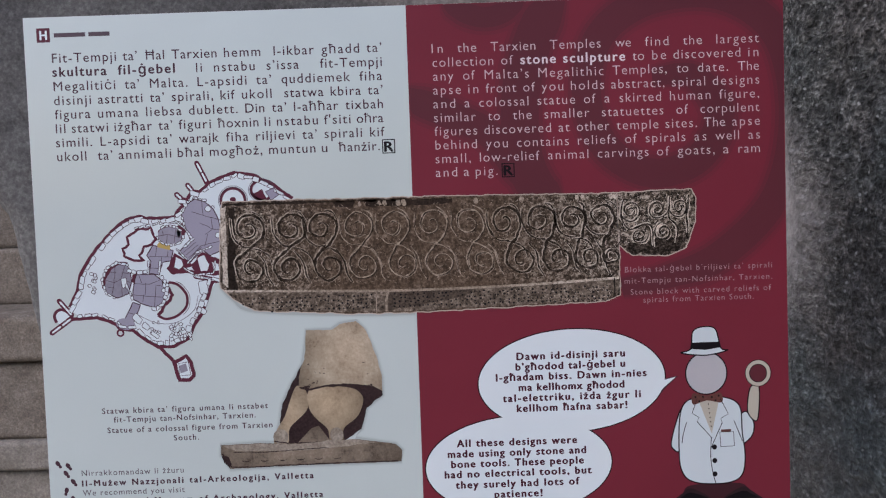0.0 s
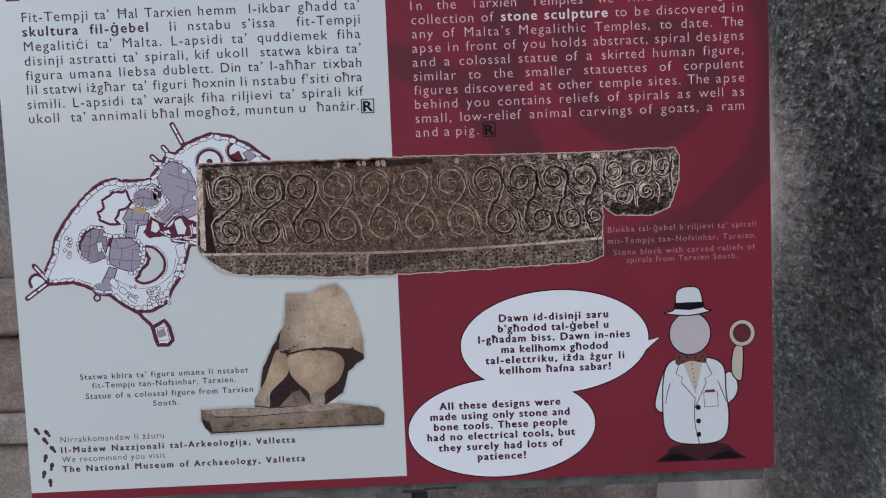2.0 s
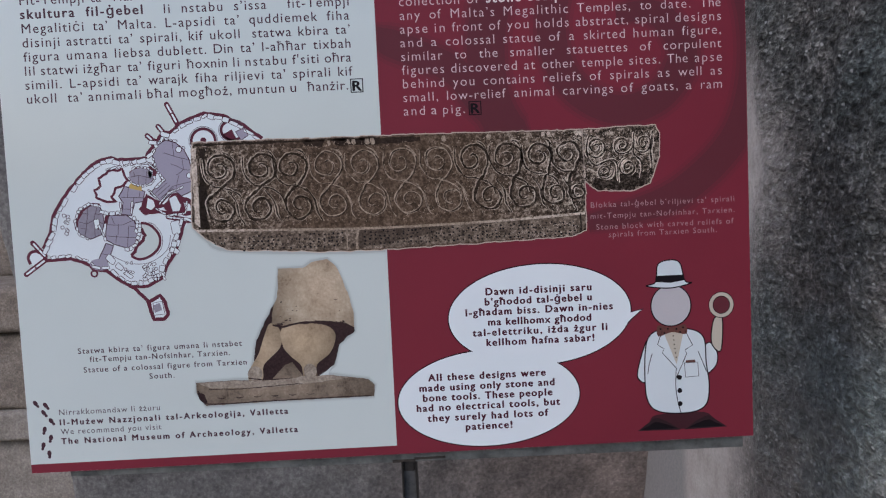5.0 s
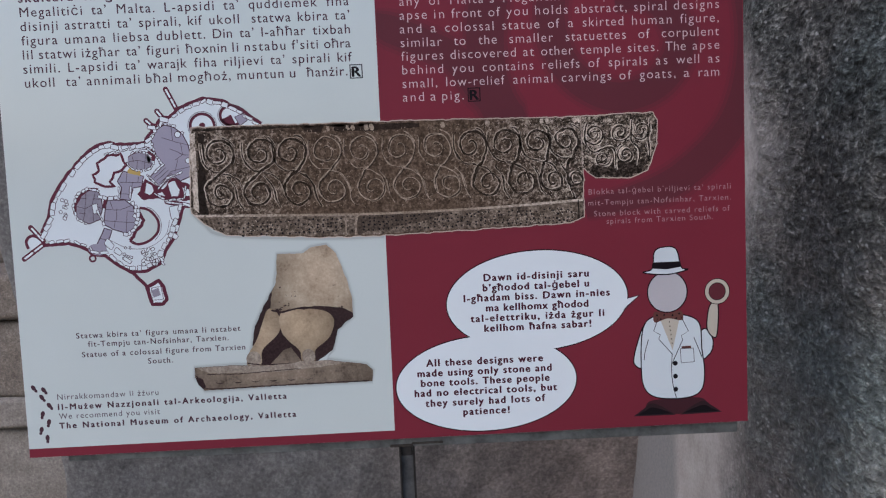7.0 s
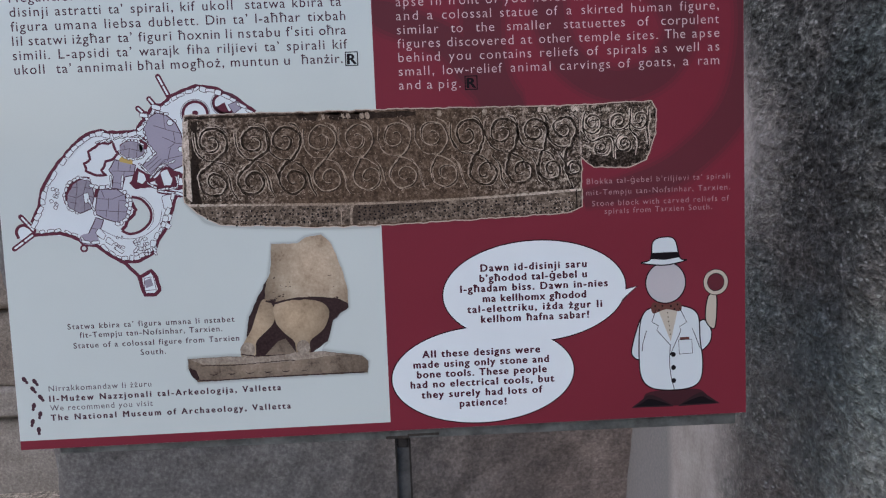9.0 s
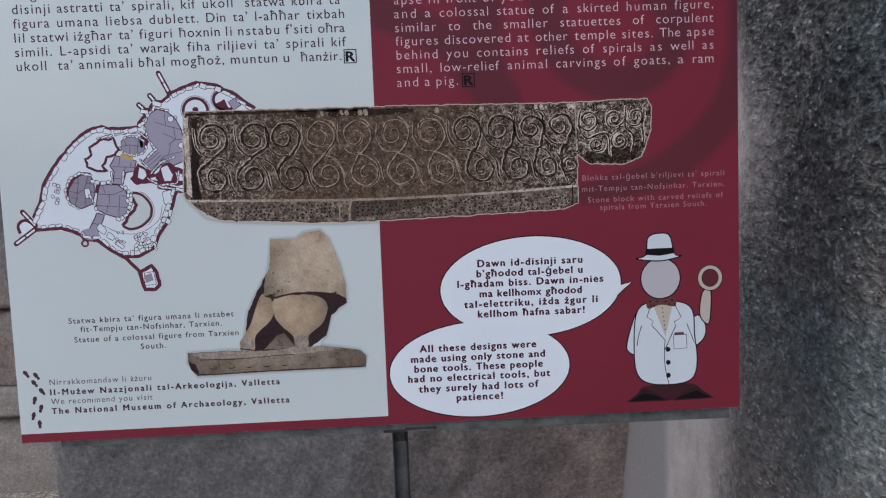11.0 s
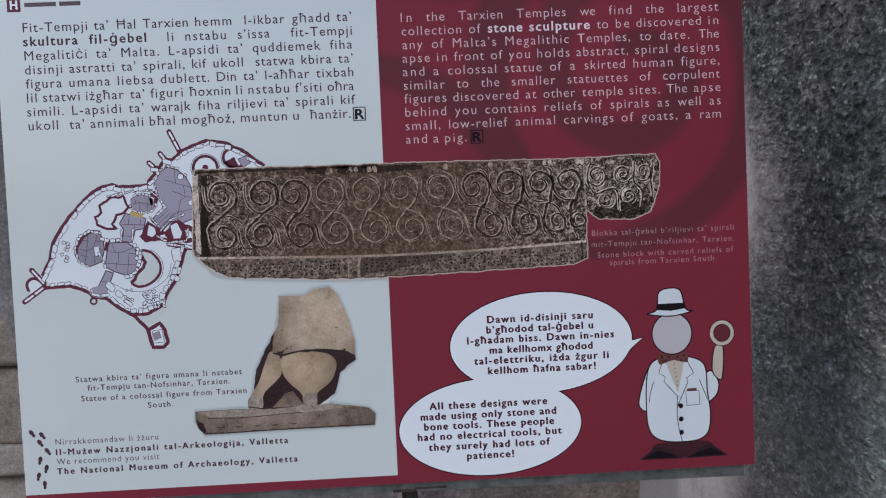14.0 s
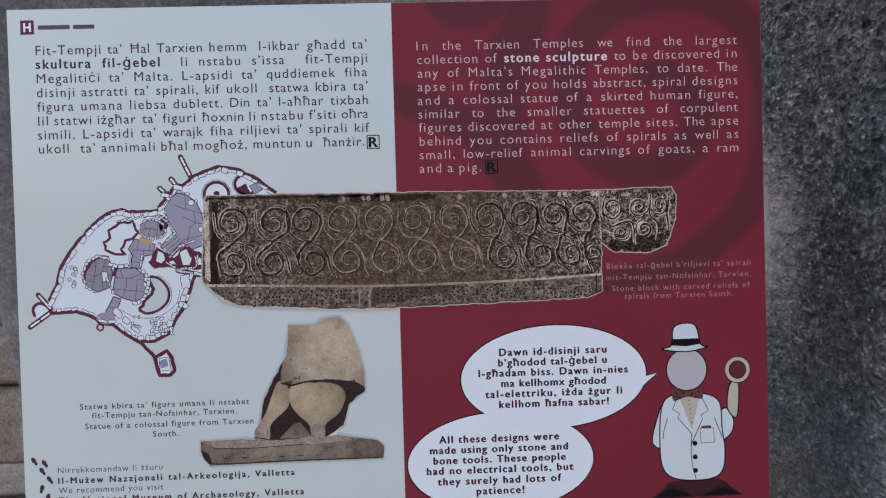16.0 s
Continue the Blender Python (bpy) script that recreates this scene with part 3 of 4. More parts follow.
swirl([(490, 347), (522, 347), (543, 317), (526, 283), (488, 272), (452, 294), (438, 336), (450, 381), (489, 407), (545, 409), (588, 378), (601, 316), (586, 250), (541, 205), (500, 190), (462, 182)], 27, 0)
swirl([(416, 414), (397, 378), (386, 335), (387, 290), (398, 262), (412, 250)], 34, 1)
swirl([(292, 340), (333, 322), (361, 307), (381, 280), (402, 262)], 26, 2)
swirl([(330, 414), (345, 402), (361, 398), (376, 402), (388, 414)], 20, 3)
swirl([(299, 232), (316, 210), (345, 190), (372, 178)], 24, 4)

# Maltese and English texts
BODY = 10.6


def words(text, ends, v, layer, ink, bold=0.0, size=BODY):
    """A justified line: each word between its own two ends, all in one mesh."""
    bm = bmesh.new()
    for k, word in enumerate(text.split()):
        one = lettering(word, ends[2 * k], ends[2 * k + 1], v, size, layer, ink, None, bold, False, 1.12)
        bm.from_mesh(one.data)
        bpy.data.meshes.remove(one.data)
    part("text_line", bm, ink, board)


words("Fit-Tempji ta’ Ħal Tarxien hemm l-ikbar għadd ta’", [21.1, 71.0, 76.2, 87.3, 93.8, 108.5, 114.4, 149.5, 155.3, 183.7, 194.1, 225.6, 231.5, 261.0, 266.7, 278.5], 374.0, 1, INK, 0.05)
words("skultura fil-ġebel", [20.9, 62.9, 72.1, 116.2], 363.3, 1, INK, 0.3)
words("li nstabu s’issa fit-Tempji", [133.0, 137.6, 147.0, 178.8, 188.1, 213.3, 230.0, 278.4], 363.05, 1, INK, 0.05)
words("Megalitiċi ta’ Malta. L-apsidi ta’ quddiemek fiha", [21.1, 69.3, 76.6, 88.0, 96.4, 125.7, 133.6, 172.0, 179.5, 191.2, 199.3, 253.0, 260.5, 278.1], 352.1, 1, INK, 0.05)
words("disinji astratti ta’ spirali, kif ukoll statwa kbira ta’", [20.8, 49.7, 55.2, 90.0, 95.7, 106.9, 112.9, 145.2, 151.1, 162.2, 167.9, 191.1, 201.0, 231.7, 237.4, 261.0, 266.5, 278.2], 341.15, 1, INK, 0.05)
words("figura umana liebsa dublett. Din ta’ l-aħħar tixbah", [20.8, 48.6, 54.6, 86.2, 92.3, 120.0, 125.8, 163.9, 170.0, 184.9, 190.8, 202.1, 208.2, 242.9, 248.5, 278.0], 330.2, 1, INK, 0.05)
words("lil statwi iżgħar ta’ figuri ħoxnin li nstabu f'siti oħra", [21.0, 28.5, 33.4, 61.9, 66.9, 96.3, 101.3, 112.3, 117.3, 142.5, 147.7, 179.8, 184.7, 189.2, 194.3, 226.4, 231.4, 252.1, 257.0, 277.9], 319.25, 1, INK, 0.05)
words("simili. L-apsidi ta’ warajk fiha riljievi ta’ spirali kif", [20.4, 48.7, 55.4, 93.5, 99.6, 111.3, 117.0, 148.1, 154.0, 171.4, 177.5, 207.7, 213.8, 225.2, 231.3, 260.7, 267.1, 278.5], 308.3, 1, INK, 0.05)
words("ukoll ta’ annimali bħal mogħoż, muntun u ħanżir.", [20.8, 43.7, 52.6, 64.1, 69.0, 110.3, 115.4, 135.1, 140.6, 181.8, 187.2, 223.6, 228.6, 233.0, 241.8, 274.3], 297.35, 1, INK, 0.05)
words("In the Tarxien Temples we find the largest", [317.7, 326.3, 337.9, 352.6, 364.0, 399.0, 410.5, 450.2, 461.8, 473.9, 485.2, 503.5, 515.0, 529.7, 541.2, 574.4], 371.5, 2, PALE, -0.1)
words("collection of", [318.0, 365.6, 371.9, 381.2], 360.75, 2, PALE, -0.1)
words("stone sculpture", [387.2, 414.6, 420.7, 469.1], 360.75, 2, PALE_BOLD, 0.26)
words("to be discovered in", [475.1, 484.1, 490.6, 501.3, 507.2, 559.8, 566.1, 574.0], 360.75, 2, PALE, -0.1)
words("any of Malta’s Megalithic Temples, to date. The", [318.1, 334.1, 341.7, 350.9, 358.6, 393.2, 400.8, 451.9, 459.1, 501.6, 509.6, 518.6, 526.2, 550.0, 557.8, 574.2], 350.0, 2, PALE, -0.1)
words("apse in front of you holds abstract, spiral designs", [317.8, 339.5, 345.4, 353.2, 359.1, 383.0, 388.6, 397.9, 403.1, 420.0, 426.1, 452.1, 457.8, 499.6, 505.6, 531.7, 537.7, 574.3], 339.25, 2, PALE, -0.1)
words("and a colossal statue of a skirted human figure,", [317.6, 334.7, 342.0, 346.3, 353.7, 392.3, 399.4, 429.0, 436.0, 445.1, 452.2, 456.3, 464.0, 496.7, 503.8, 535.7, 542.7, 574.0], 328.5, 2, PALE, -0.1)
words("similar to the smaller statuettes of corpulent", [317.8, 350.5, 360.2, 369.5, 379.8, 394.5, 404.6, 439.8, 449.9, 498.4, 508.6, 517.8, 527.6, 574.1], 317.75, 2, PALE, -0.1)
words("figures discovered at other temple sites. The apse", [317.8, 351.3, 357.0, 409.4, 415.4, 424.0, 429.8, 455.5, 461.3, 494.2, 499.8, 524.6, 530.2, 546.8, 552.5, 574.3], 307.0, 2, PALE, -0.1)
words("behind you contains reliefs of spirals as well as", [318.1, 350.7, 358.0, 375.0, 382.4, 423.2, 430.4, 460.4, 467.7, 476.9, 484.0, 515.2, 522.4, 531.8, 539.0, 557.6, 565.0, 574.1], 296.25, 2, PALE, -0.1)
words("small, low-relief animal carvings of goats, a ram", [317.8, 345.5, 352.8, 399.7, 406.6, 438.3, 445.8, 485.9, 492.6, 502.2, 509.0, 538.1, 544.9, 549.4, 557.0, 573.9], 285.5, 2, PALE, -0.1)
words("and a pig.", [317.6, 334.4, 339.7, 343.9, 349.1, 366.3], 274.75, 2, PALE, -0.1)
for u, v, ground, letter in ((276.6, 295, WHITE, BLACK), (370, 273, RED_DARK, BLACK)):
    mark = stroke("reserve_mark", [(u, v), (u + 9.4, v), (u + 9.4, v + 10.4), (u, v + 10.4)], 1.1, 3, letter, sign, True, "small square mark")
    lettering("R", u + 1.5, u + 8.2, v + 1.2, 11.2, 3, letter, mark, 0.5)

for text, u0, u1, v in (("Blokka tal-ġebel b’riljievi ta’ spirali", 465, 582, 194), ("mit-Tempju tan-Nofsinhar, Tarxien.", 464.5, 582, 185),
                        ("Stone block with carved reliefs of", 469, 581, 176), ("spirals from Tarxien South.", 479, 567, 169.5)):
    lettering(text, u0, u1, v, 6.5, 2, MUTED, board, -0.03, False)
for text, u0, u1, v in (("Statwa kbira ta’ figura umana li nstabet", 45, 177, 95.6), ("fit-Tempju tan-Nofsinhar, Tarxien.", 54, 167, 88.4),
                        ("Statue of a colossal figure from Tarxien", 48.5, 180, 80), ("South.", 101, 121, 72.2)):
    lettering(text, u0, u1, v, 6.5, 1, INK, board, 0.11, False)
lettering("Nirrakkomandaw li żżuru", 26, 107.5, 46, 6.7, 1, INK_GREY, board, 0.03, False)
lettering("Il-Mużew Nazzjonali tal-Arkeologija, Valletta", 26, 211, 37.6, 7.0, 1, INK, board, 0.3, False)
lettering("We recommend you visit", 26, 107.5, 30, 6.7, 1, INK_GREY, board, 0.03, False)
lettering("The National Museum of Archaeology, Valletta", 26, 218, 22, 7.0, 1, INK, board, 0.3, False)

# emblem: a square with a plain mark, and its name as a bar
logo = fill("emblem", [(10, 390), (20.5, 390), (20.5, 401), (10, 401)], 1, MAROON, sign, "small maroon square emblem")
for u in (12.3, 16.6):
    fill("emblem_bar", [(u, 392), (u + 1.6, 392), (u + 1.6, 399), (u, 399)], 2, BUBBLE, logo)
fill("emblem_bar", [(12.3, 394.9), (18.2, 394.9), (18.2, 396.2), (12.3, 396.2)], 3, BUBBLE, logo)
fill("name_bar", [(23.5, 393.6), (48, 393.6), (48, 396.9), (23.5, 396.9)], 1, INK_GREY, logo)
fill("name_bar", [(50.5, 393.6), (67, 393.6), (67, 396.9), (50.5, 396.9)], 1, INK_GREY, logo)

# footprints trail
for i, (u, v) in enumerate(((8, 56), (16, 54), (14, 48), (19.5, 41), (13, 34), (17.5, 27), (11, 21), (15.5, 14))):
    lean = 35 if i < 4 else (-15 if i < 7 else 0)
    c, s = math.cos(radians(lean)), math.sin(radians(lean))
    bm = bmesh.new()
    add_fill(bm, oval(u - 0.9 * s, v + 0.9 * c, 1.7, 2.5, lean, 16), 1)
    add_fill(bm, oval(u + 2.2 * s, v - 2.2 * c, 1.25, 1.4, lean, 12), 1)
    part("footprint", bm, INK, board)


# ---- printed plan of the temples ----
plan = fill("temple_plan", [(24, 180), (33, 205), (45, 224), (60, 241), (76, 251), (88, 250), (112, 252), (121, 265), (138, 277), (159, 284), (176, 281), (192, 272), (204, 262),
                            (204, 230), (140, 198), (132, 183), (121, 163), (105, 148), (92, 149), (73, 162), (54, 170), (34, 172)], 1, PLAN_WHITE, sign, "printed ground plan of a stone temple")
OUTER = [(24, 182), (31, 196), (33, 205), (37, 213), (45, 224), (51, 231), (60, 241), (68, 247), (76, 251), (83, 252), (88, 250), (100, 250), (111, 251), (112, 254), (117, 259), (116, 265),
         (121, 264), (125, 271), (131, 270), (138, 276), (150, 281), (159, 284), (174, 281.5), (188, 274), (204, 262)]
stroke("plan_outline", ragged(OUTER, 0.9, 2.0, False) + [Vector(OUTER[-1])], 2.6, 3, MAROON, plan)
SOUTH = [(24, 172), (34, 172.5), (45, 173), (54, 170), (60, 167), (63, 163), (73, 162), (84, 153), (94, 147), (104, 136), (107, 123)]
stroke("plan_outline", ragged(SOUTH, 0.5, 2.5, False) + [Vector(SOUTH[-1])], 2.8, 3.15, MAROON, plan)
EAST = [(94, 148), (105, 148), (117, 154), (121, 163), (128, 173), (132, 183), (138, 198)]
stroke("plan_outline", ragged(EAST, 0.8, 2.5, False) + [Vector(EAST[-1])], 2.7, 3.3, MAROON, plan)
for k, (a, b) in enumerate((((16, 187), (25, 176)), ((25, 173), (9, 162)), ((137, 277), (130, 292)), ((125, 203), (146, 198)), ((125, 271), (122, 275)), ((116, 265), (113, 268)))):
    fill("plan_spur", capsule(a, b, 4.2), 3.6 + 0.05 * k, MAROON, plan)
    d = (Vector(b) - Vector(a)) * 0.2
    fill("plan_spur_stone", capsule(Vector(a) + d * 0.4, Vector(a).lerp(b, 0.45), 1.5), 4, PLAN_WHITE, plan)
    fill("plan_spur_stone", capsule(Vector(a).lerp(b, 0.58), Vector(b) - d * 0.2, 1.5), 4, PLAN_WHITE, plan)
ARCH = [(13, 170), (11.5, 175), (13.5, 179), (18, 180.3), (23, 177.5)]
fill("plan_ring_field", smooth_line(ARCH, 4) + [Vector((24, 173)), Vector((18, 168))], 2.9, PLAN_WHITE, plan)
stroke("plan_ring", smooth_line(ARCH, 4), 2.4, 3.05, MAROON, plan)
stroke("plan_ring", oval(63, 160, 2.4, 2.4, 0, 18), 1.5, 3, MAROON, plan, True)
HUT = [(105, 135), (114, 140), (118, 134), (119.5, 124), (116, 120.5), (108, 120.5), (106, 127)]
fill("plan_hut", HUT, 2.5, PLAN_WHITE, plan)
stroke("plan_outline", ragged(HUT, 0.5, 2), 3.0, 3.45, MAROON, plan, True)
stroke("plan_line", [(108, 124), (117, 124.5), (115.5, 135), (108, 134)], 0.6, 3.6, INK, plan, True)
fill("plan_floor", [(109, 126), (115, 128), (113.5, 134), (108, 132)], 3, PLAN_DARK, plan)

# halls and apses
for k, pts in enumerate(([(52, 196), (52, 203), (57, 211), (64, 215.5), (73, 214.5)], [(96, 233), (97, 239), (105, 243.5), (113, 239)], [(80, 208), (76, 205), (75, 198)])):
    stroke("plan_wall", ragged(pts, 0.7, 1.5, False), 2.6, 2.9 + 0.1 * k, MAROON, plan)
for q, (pts, ink, k) in enumerate((([(78, 206), (92, 206), (98, 201), (100, 191), (100, 182), (91, 179), (80, 183), (74, 187), (76, 201)], PLAN_GREY, 2.4),
                    ([(74, 184), (80, 182), (74, 168), (67, 171)], PLAN_GREY, 2), ([(88, 206.5), (90, 216), (87, 221), (92, 229), (108, 224), (106, 216), (99, 215), (96, 205)], PLAN_GREY, 2),
                    ([(116, 252), (120, 260), (127, 264), (135, 261.5), (141, 256), (145, 247), (148, 224), (137, 219), (131, 224), (121, 214), (112, 222), (122, 232), (118, 243)], PLAN_GREY, 2),
                    ([(71, 214), (63, 215), (55, 211), (51, 202), (54, 192), (62, 188), (71, 191), (74, 201), (73, 210)], PLAN_DARK, 2))):
    fill("plan_floor", ragged(pts, 0.4, 2), k + 0.05 * q, ink, plan)
    stroke("plan_line", ragged(pts, 0.4, 2), 0.8, 3.9 + 0.04 * q, INK, plan, True)
fill("plan_floor", ragged(oval(67.5, 167, 7.5, 4.6, -8, 20), 0.4), 4, PLAN_GREY, plan)
fill("plan_floor", ragged(oval(106, 236, 9.5, 6.6, -8, 24), 0.7), 5, PLAN_DARK, plan)
fill("plan_altar", [(95.5, 229), (97.5, 231), (106, 228), (105.5, 224.5), (96, 227)], 6, PLAN_YELLOW, plan, "yellow marked threshold")
CLOVER = [(80, 241), (91, 243), (93, 237), (96, 233), (85, 228), (81, 221), (85, 217), (77, 217), (69, 221), (68, 227), (73, 230), (72, 236), (78, 239)]
stroke("plan_wall", ragged(CLOVER, 1.5, 1.7), 2.0, 4, MAROON, plan, True)
DAPSE = [(103, 199), (108, 198), (112.5, 195), (117, 188), (116.5, 180), (112, 174.5), (106, 171), (99, 170), (93.5, 173)]
DINNER = [(93.5, 173), (97, 176), (99, 181), (104, 185), (106, 189), (103.5, 194), (101, 197)]
fill("plan_chamber", DAPSE + DINNER, 3.7, WHITE, plan)
stroke("plan_wall", smooth_line(DAPSE, 5), 2.1, 4, MAROON, plan)
stroke("plan_wall", ragged(DINNER, 1.1, 1.4, False), 2.6, 4.1, MAROON, plan)
stroke("plan_line", smooth_line([(109, 199.5), (114, 196.5), (119, 188.5), (118.3, 179), (113.5, 172.5)], 5), 0.4, 4.2, INK, plan)
stroke("plan_line", smooth_line([(78, 174), (92, 167), (108, 167), (122, 176), (126, 188)], 5), 0.4, 4, INK_GREY, plan)
fill("plan_wall", ragged([(102, 210), (109, 222.5), (122, 213), (131, 222), (146, 215), (147, 203), (125, 204), (116, 206), (107, 205)], 1.2, 1.5), 4, MAROON, plan)
fill("plan_wall", ragged([(109.5, 241), (116, 246), (119, 239), (114, 229.5), (109, 233)], 1.0, 1.5), 4, MAROON, plan)
for pts in ([(110, 219), (114, 216.5), (115, 212), (112, 209), (108, 211)], [(127, 217), (132, 219.5), (136, 212), (134, 207), (129, 207)], [(111.5, 240.5), (115.5, 239), (112.5, 233)],
            [(118, 210), (122, 211), (124, 207.5), (119, 208)], [(138, 214), (143, 212), (144, 207), (139, 207)], [(93, 241), (97, 240), (97, 234), (94, 236)]):
    fill("plan_chamber", ragged(pts, 0.8, 1.5), 5, PLAN_WHITE, plan)
for cx, cy, rx, ry, dot in ((157, 262, 9.5, 9.5, True), (180, 269, 8.5, 7.5, False)):
    stroke("plan_wall", oval(cx, cy, rx, ry, -20, 30), 2.2, 4, MAROON, plan, True)
    stroke("plan_line", oval(cx, cy, rx + 0.9, ry + 0.9, -20, 30), 0.6, 5, INK, plan, True)
    stroke("plan_line", oval(cx, cy, rx + 1.9, ry + 1.9, -20, 30), 0.4, 5, INK_GREY, plan, True)
    if dot:
        fill("plan_dot", oval(cx, cy + 0.5, 2.4, 2.2, 0, 16), 4, MAROON, plan)
fill("plan_floor", [(183, 268), (190, 271), (193, 265), (187, 261)], 6, PLAN_GREY, plan)
stroke("plan_line", [(183, 268), (190, 271), (193, 265), (187, 261)], 0.7, 7, INK, plan, True)
fill("plan_wall", ragged([(172, 266), (180, 270), (184, 262), (178, 260)], 0.8, 1.5), 4, MAROON, plan)
for cx, cy, r in ((137, 256, 2.4), (144, 235, 2.2)):
    fill("plan_pillar", oval(cx, cy, r, r, 0, 16), 4, PLAN_WHITE, plan)
    stroke("plan_line", oval(cx, cy, r, r, 0, 16), 0.5, 5, INK, plan, True)


def stone_marks(pairs, seed):
    """Small drawn stones: each a white shape with a fine dark line, along the walls of the plan."""
    r = random.Random(seed)
    for i, (u, v, w, h, t) in enumerate(pairs):
        co, si = math.cos(radians(t)), math.sin(radians(t))
        pts = []
        for x, y in ((-1, -0.8), (-0.6, -1), (0.6, -1), (1, -0.8), (1, 0.8), (0.5, 1), (-0.7, 1), (-1, 0.7)):
            x, y = x * w / 2 * r.uniform(0.85, 1.1), y * h / 2 * r.uniform(0.8, 1.1)
            pts.append((u + x * co - y * si, v + x * si + y * co))
        bm = bmesh.new()
        add_fill(bm, pts, 6.3 + (i % 40) * 0.04)
        k = len(bm.faces)
        add_stroke(bm, pts, 0.5, 6.32 + (i % 40) * 0.04, True)
        bm.faces.ensure_lookup_table()
        for f in bm.faces[k:]:
            f.material_index = 1
        part("drawn_stone", bm, PLAN_WHITE, plan).data.materials.append(INK)


def along(pts, inset, gap, w, h, seed, keep=1.0):
    """Stones set along a line, on its left side when inset is above zero."""
    r, out, carry = random.Random(seed), [], 0.0
    for a, b in zip(pts[:-1], pts[1:]):
        a, b = Vector(a), Vector(b)
        d = b - a
        length = d.length
        if length < 1e-6:
            continue
        t, side = carry, Vector((-d.y, d.x)) / length
        while t < length:
            p = a + d * (t / length) + side * inset
            if r.random() < keep:
                out.append((p.x, p.y, w * r.uniform(0.7, 1.3), h * r.uniform(0.7, 1.3), math.degrees(math.atan2(d.y, d.x)) + r.uniform(-12, 12)))
            t += gap * r.uniform(0.8, 1.3)
        carry = t - length
    return out


marks = along([(118, 242), (116, 252), (120, 261), (127, 265), (136, 262.5), (142, 256)], 0, 3.6, 3.2, 1.7, 31, 0.95) + along(OUTER, -2.4, 6.4, 6.4, 3.2, 1, 0.9) + along(SOUTH[:9], 2.2, 6.0, 5.4, 2.2, 2, 0.8) + along(EAST, 2.8, 5.0, 4.6, 3.6, 3, 0.95)
lap = [(71, 214), (63, 216), (55, 212), (50.5, 202), (53.5, 192), (62, 187)]
marks += along(lap, 0, 3.4, 3.0, 2.0, 4, 0.95) + along(oval(106, 236, 10.5, 7.6, -8, 20), 0, 3.2, 2.8, 1.6, 5, 0.9)
marks += along([(73, 209), (78, 207.5), (86, 208)], 0, 4, 3.8, 2.8, 6) + along([(98, 203), (102, 197), (101, 190), (98, 182), (92, 178), (88, 179)], 0, 3.6, 3.8, 2.6, 7) + along([(70, 197), (73, 190), (74, 186)], 0, 3, 3.6, 1.6, 17)
marks += along([(112.5, 246), (119, 240), (123.5, 232.5), (116, 225.5)], 0, 2.8, 4.4, 1.7, 8) + along([(112, 224), (120, 215), (127, 222), (138, 226)], 0, 2.8, 4.0, 1.6, 9)
marks += along([(126, 202.5), (146, 199)], 0, 7, 6, 1.8, 10) + along([(77, 171), (95, 153)], 0, 8.5, 8, 4.2, 11) + along([(117, 209), (125, 204), (139, 205), (141, 216)], 0, 3, 3.6, 1.5, 18)
marks += along([(88, 214), (88, 208)], 0, 5, 4.6, 1.6, 19) + along([(97, 214), (96, 207)], 0, 5, 4.6, 1.6, 21) + along([(80, 243), (93, 245), (104, 247), (112, 246)], 0, 5, 4.6, 1.8, 22)
r = random.Random(12)
marks += [(r.uniform(103, 120), r.uniform(153, 166), r.uniform(2.0, 4.0), r.uniform(1.7, 2.8), r.uniform(0, 180)) for _ in range(24)]
marks += [(r.uniform(40, 46), r.uniform(193, 208), r.uniform(2.0, 3.4), r.uniform(1.8, 2.6), r.uniform(0, 180)) for _ in range(9)]
marks += [(r.uniform(86, 97), r.uniform(158, 168), r.uniform(1.8, 3.6), r.uniform(1.2, 2.0), r.uniform(0, 180)) for _ in range(7)]
marks += [(130.5, 194, 7.5, 12, 4), (130, 182, 6.5, 6, -10), (128, 176, 8, 4.4, -35), (68, 200, 4, 8, 6), (100, 192, 6, 3.4, -30), (101, 197, 5, 3.4, 10)]
stone_marks(marks, 20)
bm = bmesh.new()
for pts in ([(76, 199), (88, 198)], [(75, 190), (100, 187)], [(84, 190), (85, 199)], [(88, 198), (98, 202)], [(92, 188), (93, 197), (99, 196)], [(80, 205), (82, 199)], [(82, 184), (83, 190)], [(91, 180), (92, 188)],
            [(89, 211), (97, 210)], [(89, 220), (107, 219)], [(98, 215), (99, 220)], [(94, 220), (95, 227)], [(103, 219), (104, 224)], [(70, 176), (77, 174)],
            [(124, 254), (133, 251), (146, 247)], [(132, 264), (133, 251)], [(139, 249), (140, 240), (134, 236)], [(130, 245), (140, 240), (148, 239)], [(122, 218), (130, 227), (148, 231)], [(133, 226), (136, 236)],
            [(58, 191), (60, 200), (62, 214)], [(52, 203), (60, 200), (66, 203), (73, 200)], [(66, 190), (66, 203), (69, 213)], [(55, 197), (60, 196)], [(66, 197), (72, 194)], [(56, 209), (62, 208)], [(67, 208), (72, 207)],
            [(97, 236), (104, 237), (115, 234)], [(103, 230), (104, 237)], [(109, 230), (110, 236), (111, 241)], [(100, 240), (101, 236)], [(116, 222), (126, 230)], [(118, 220), (128, 228)], [(120, 218), (131, 226)]):
    add_stroke(bm, ragged(pts, 0.4, 2, False) + [Vector(pts[-1])], 0.45, 6)
tagged(part("plan_slab_joint", bm, INK_GREY, plan), kind="stuff")

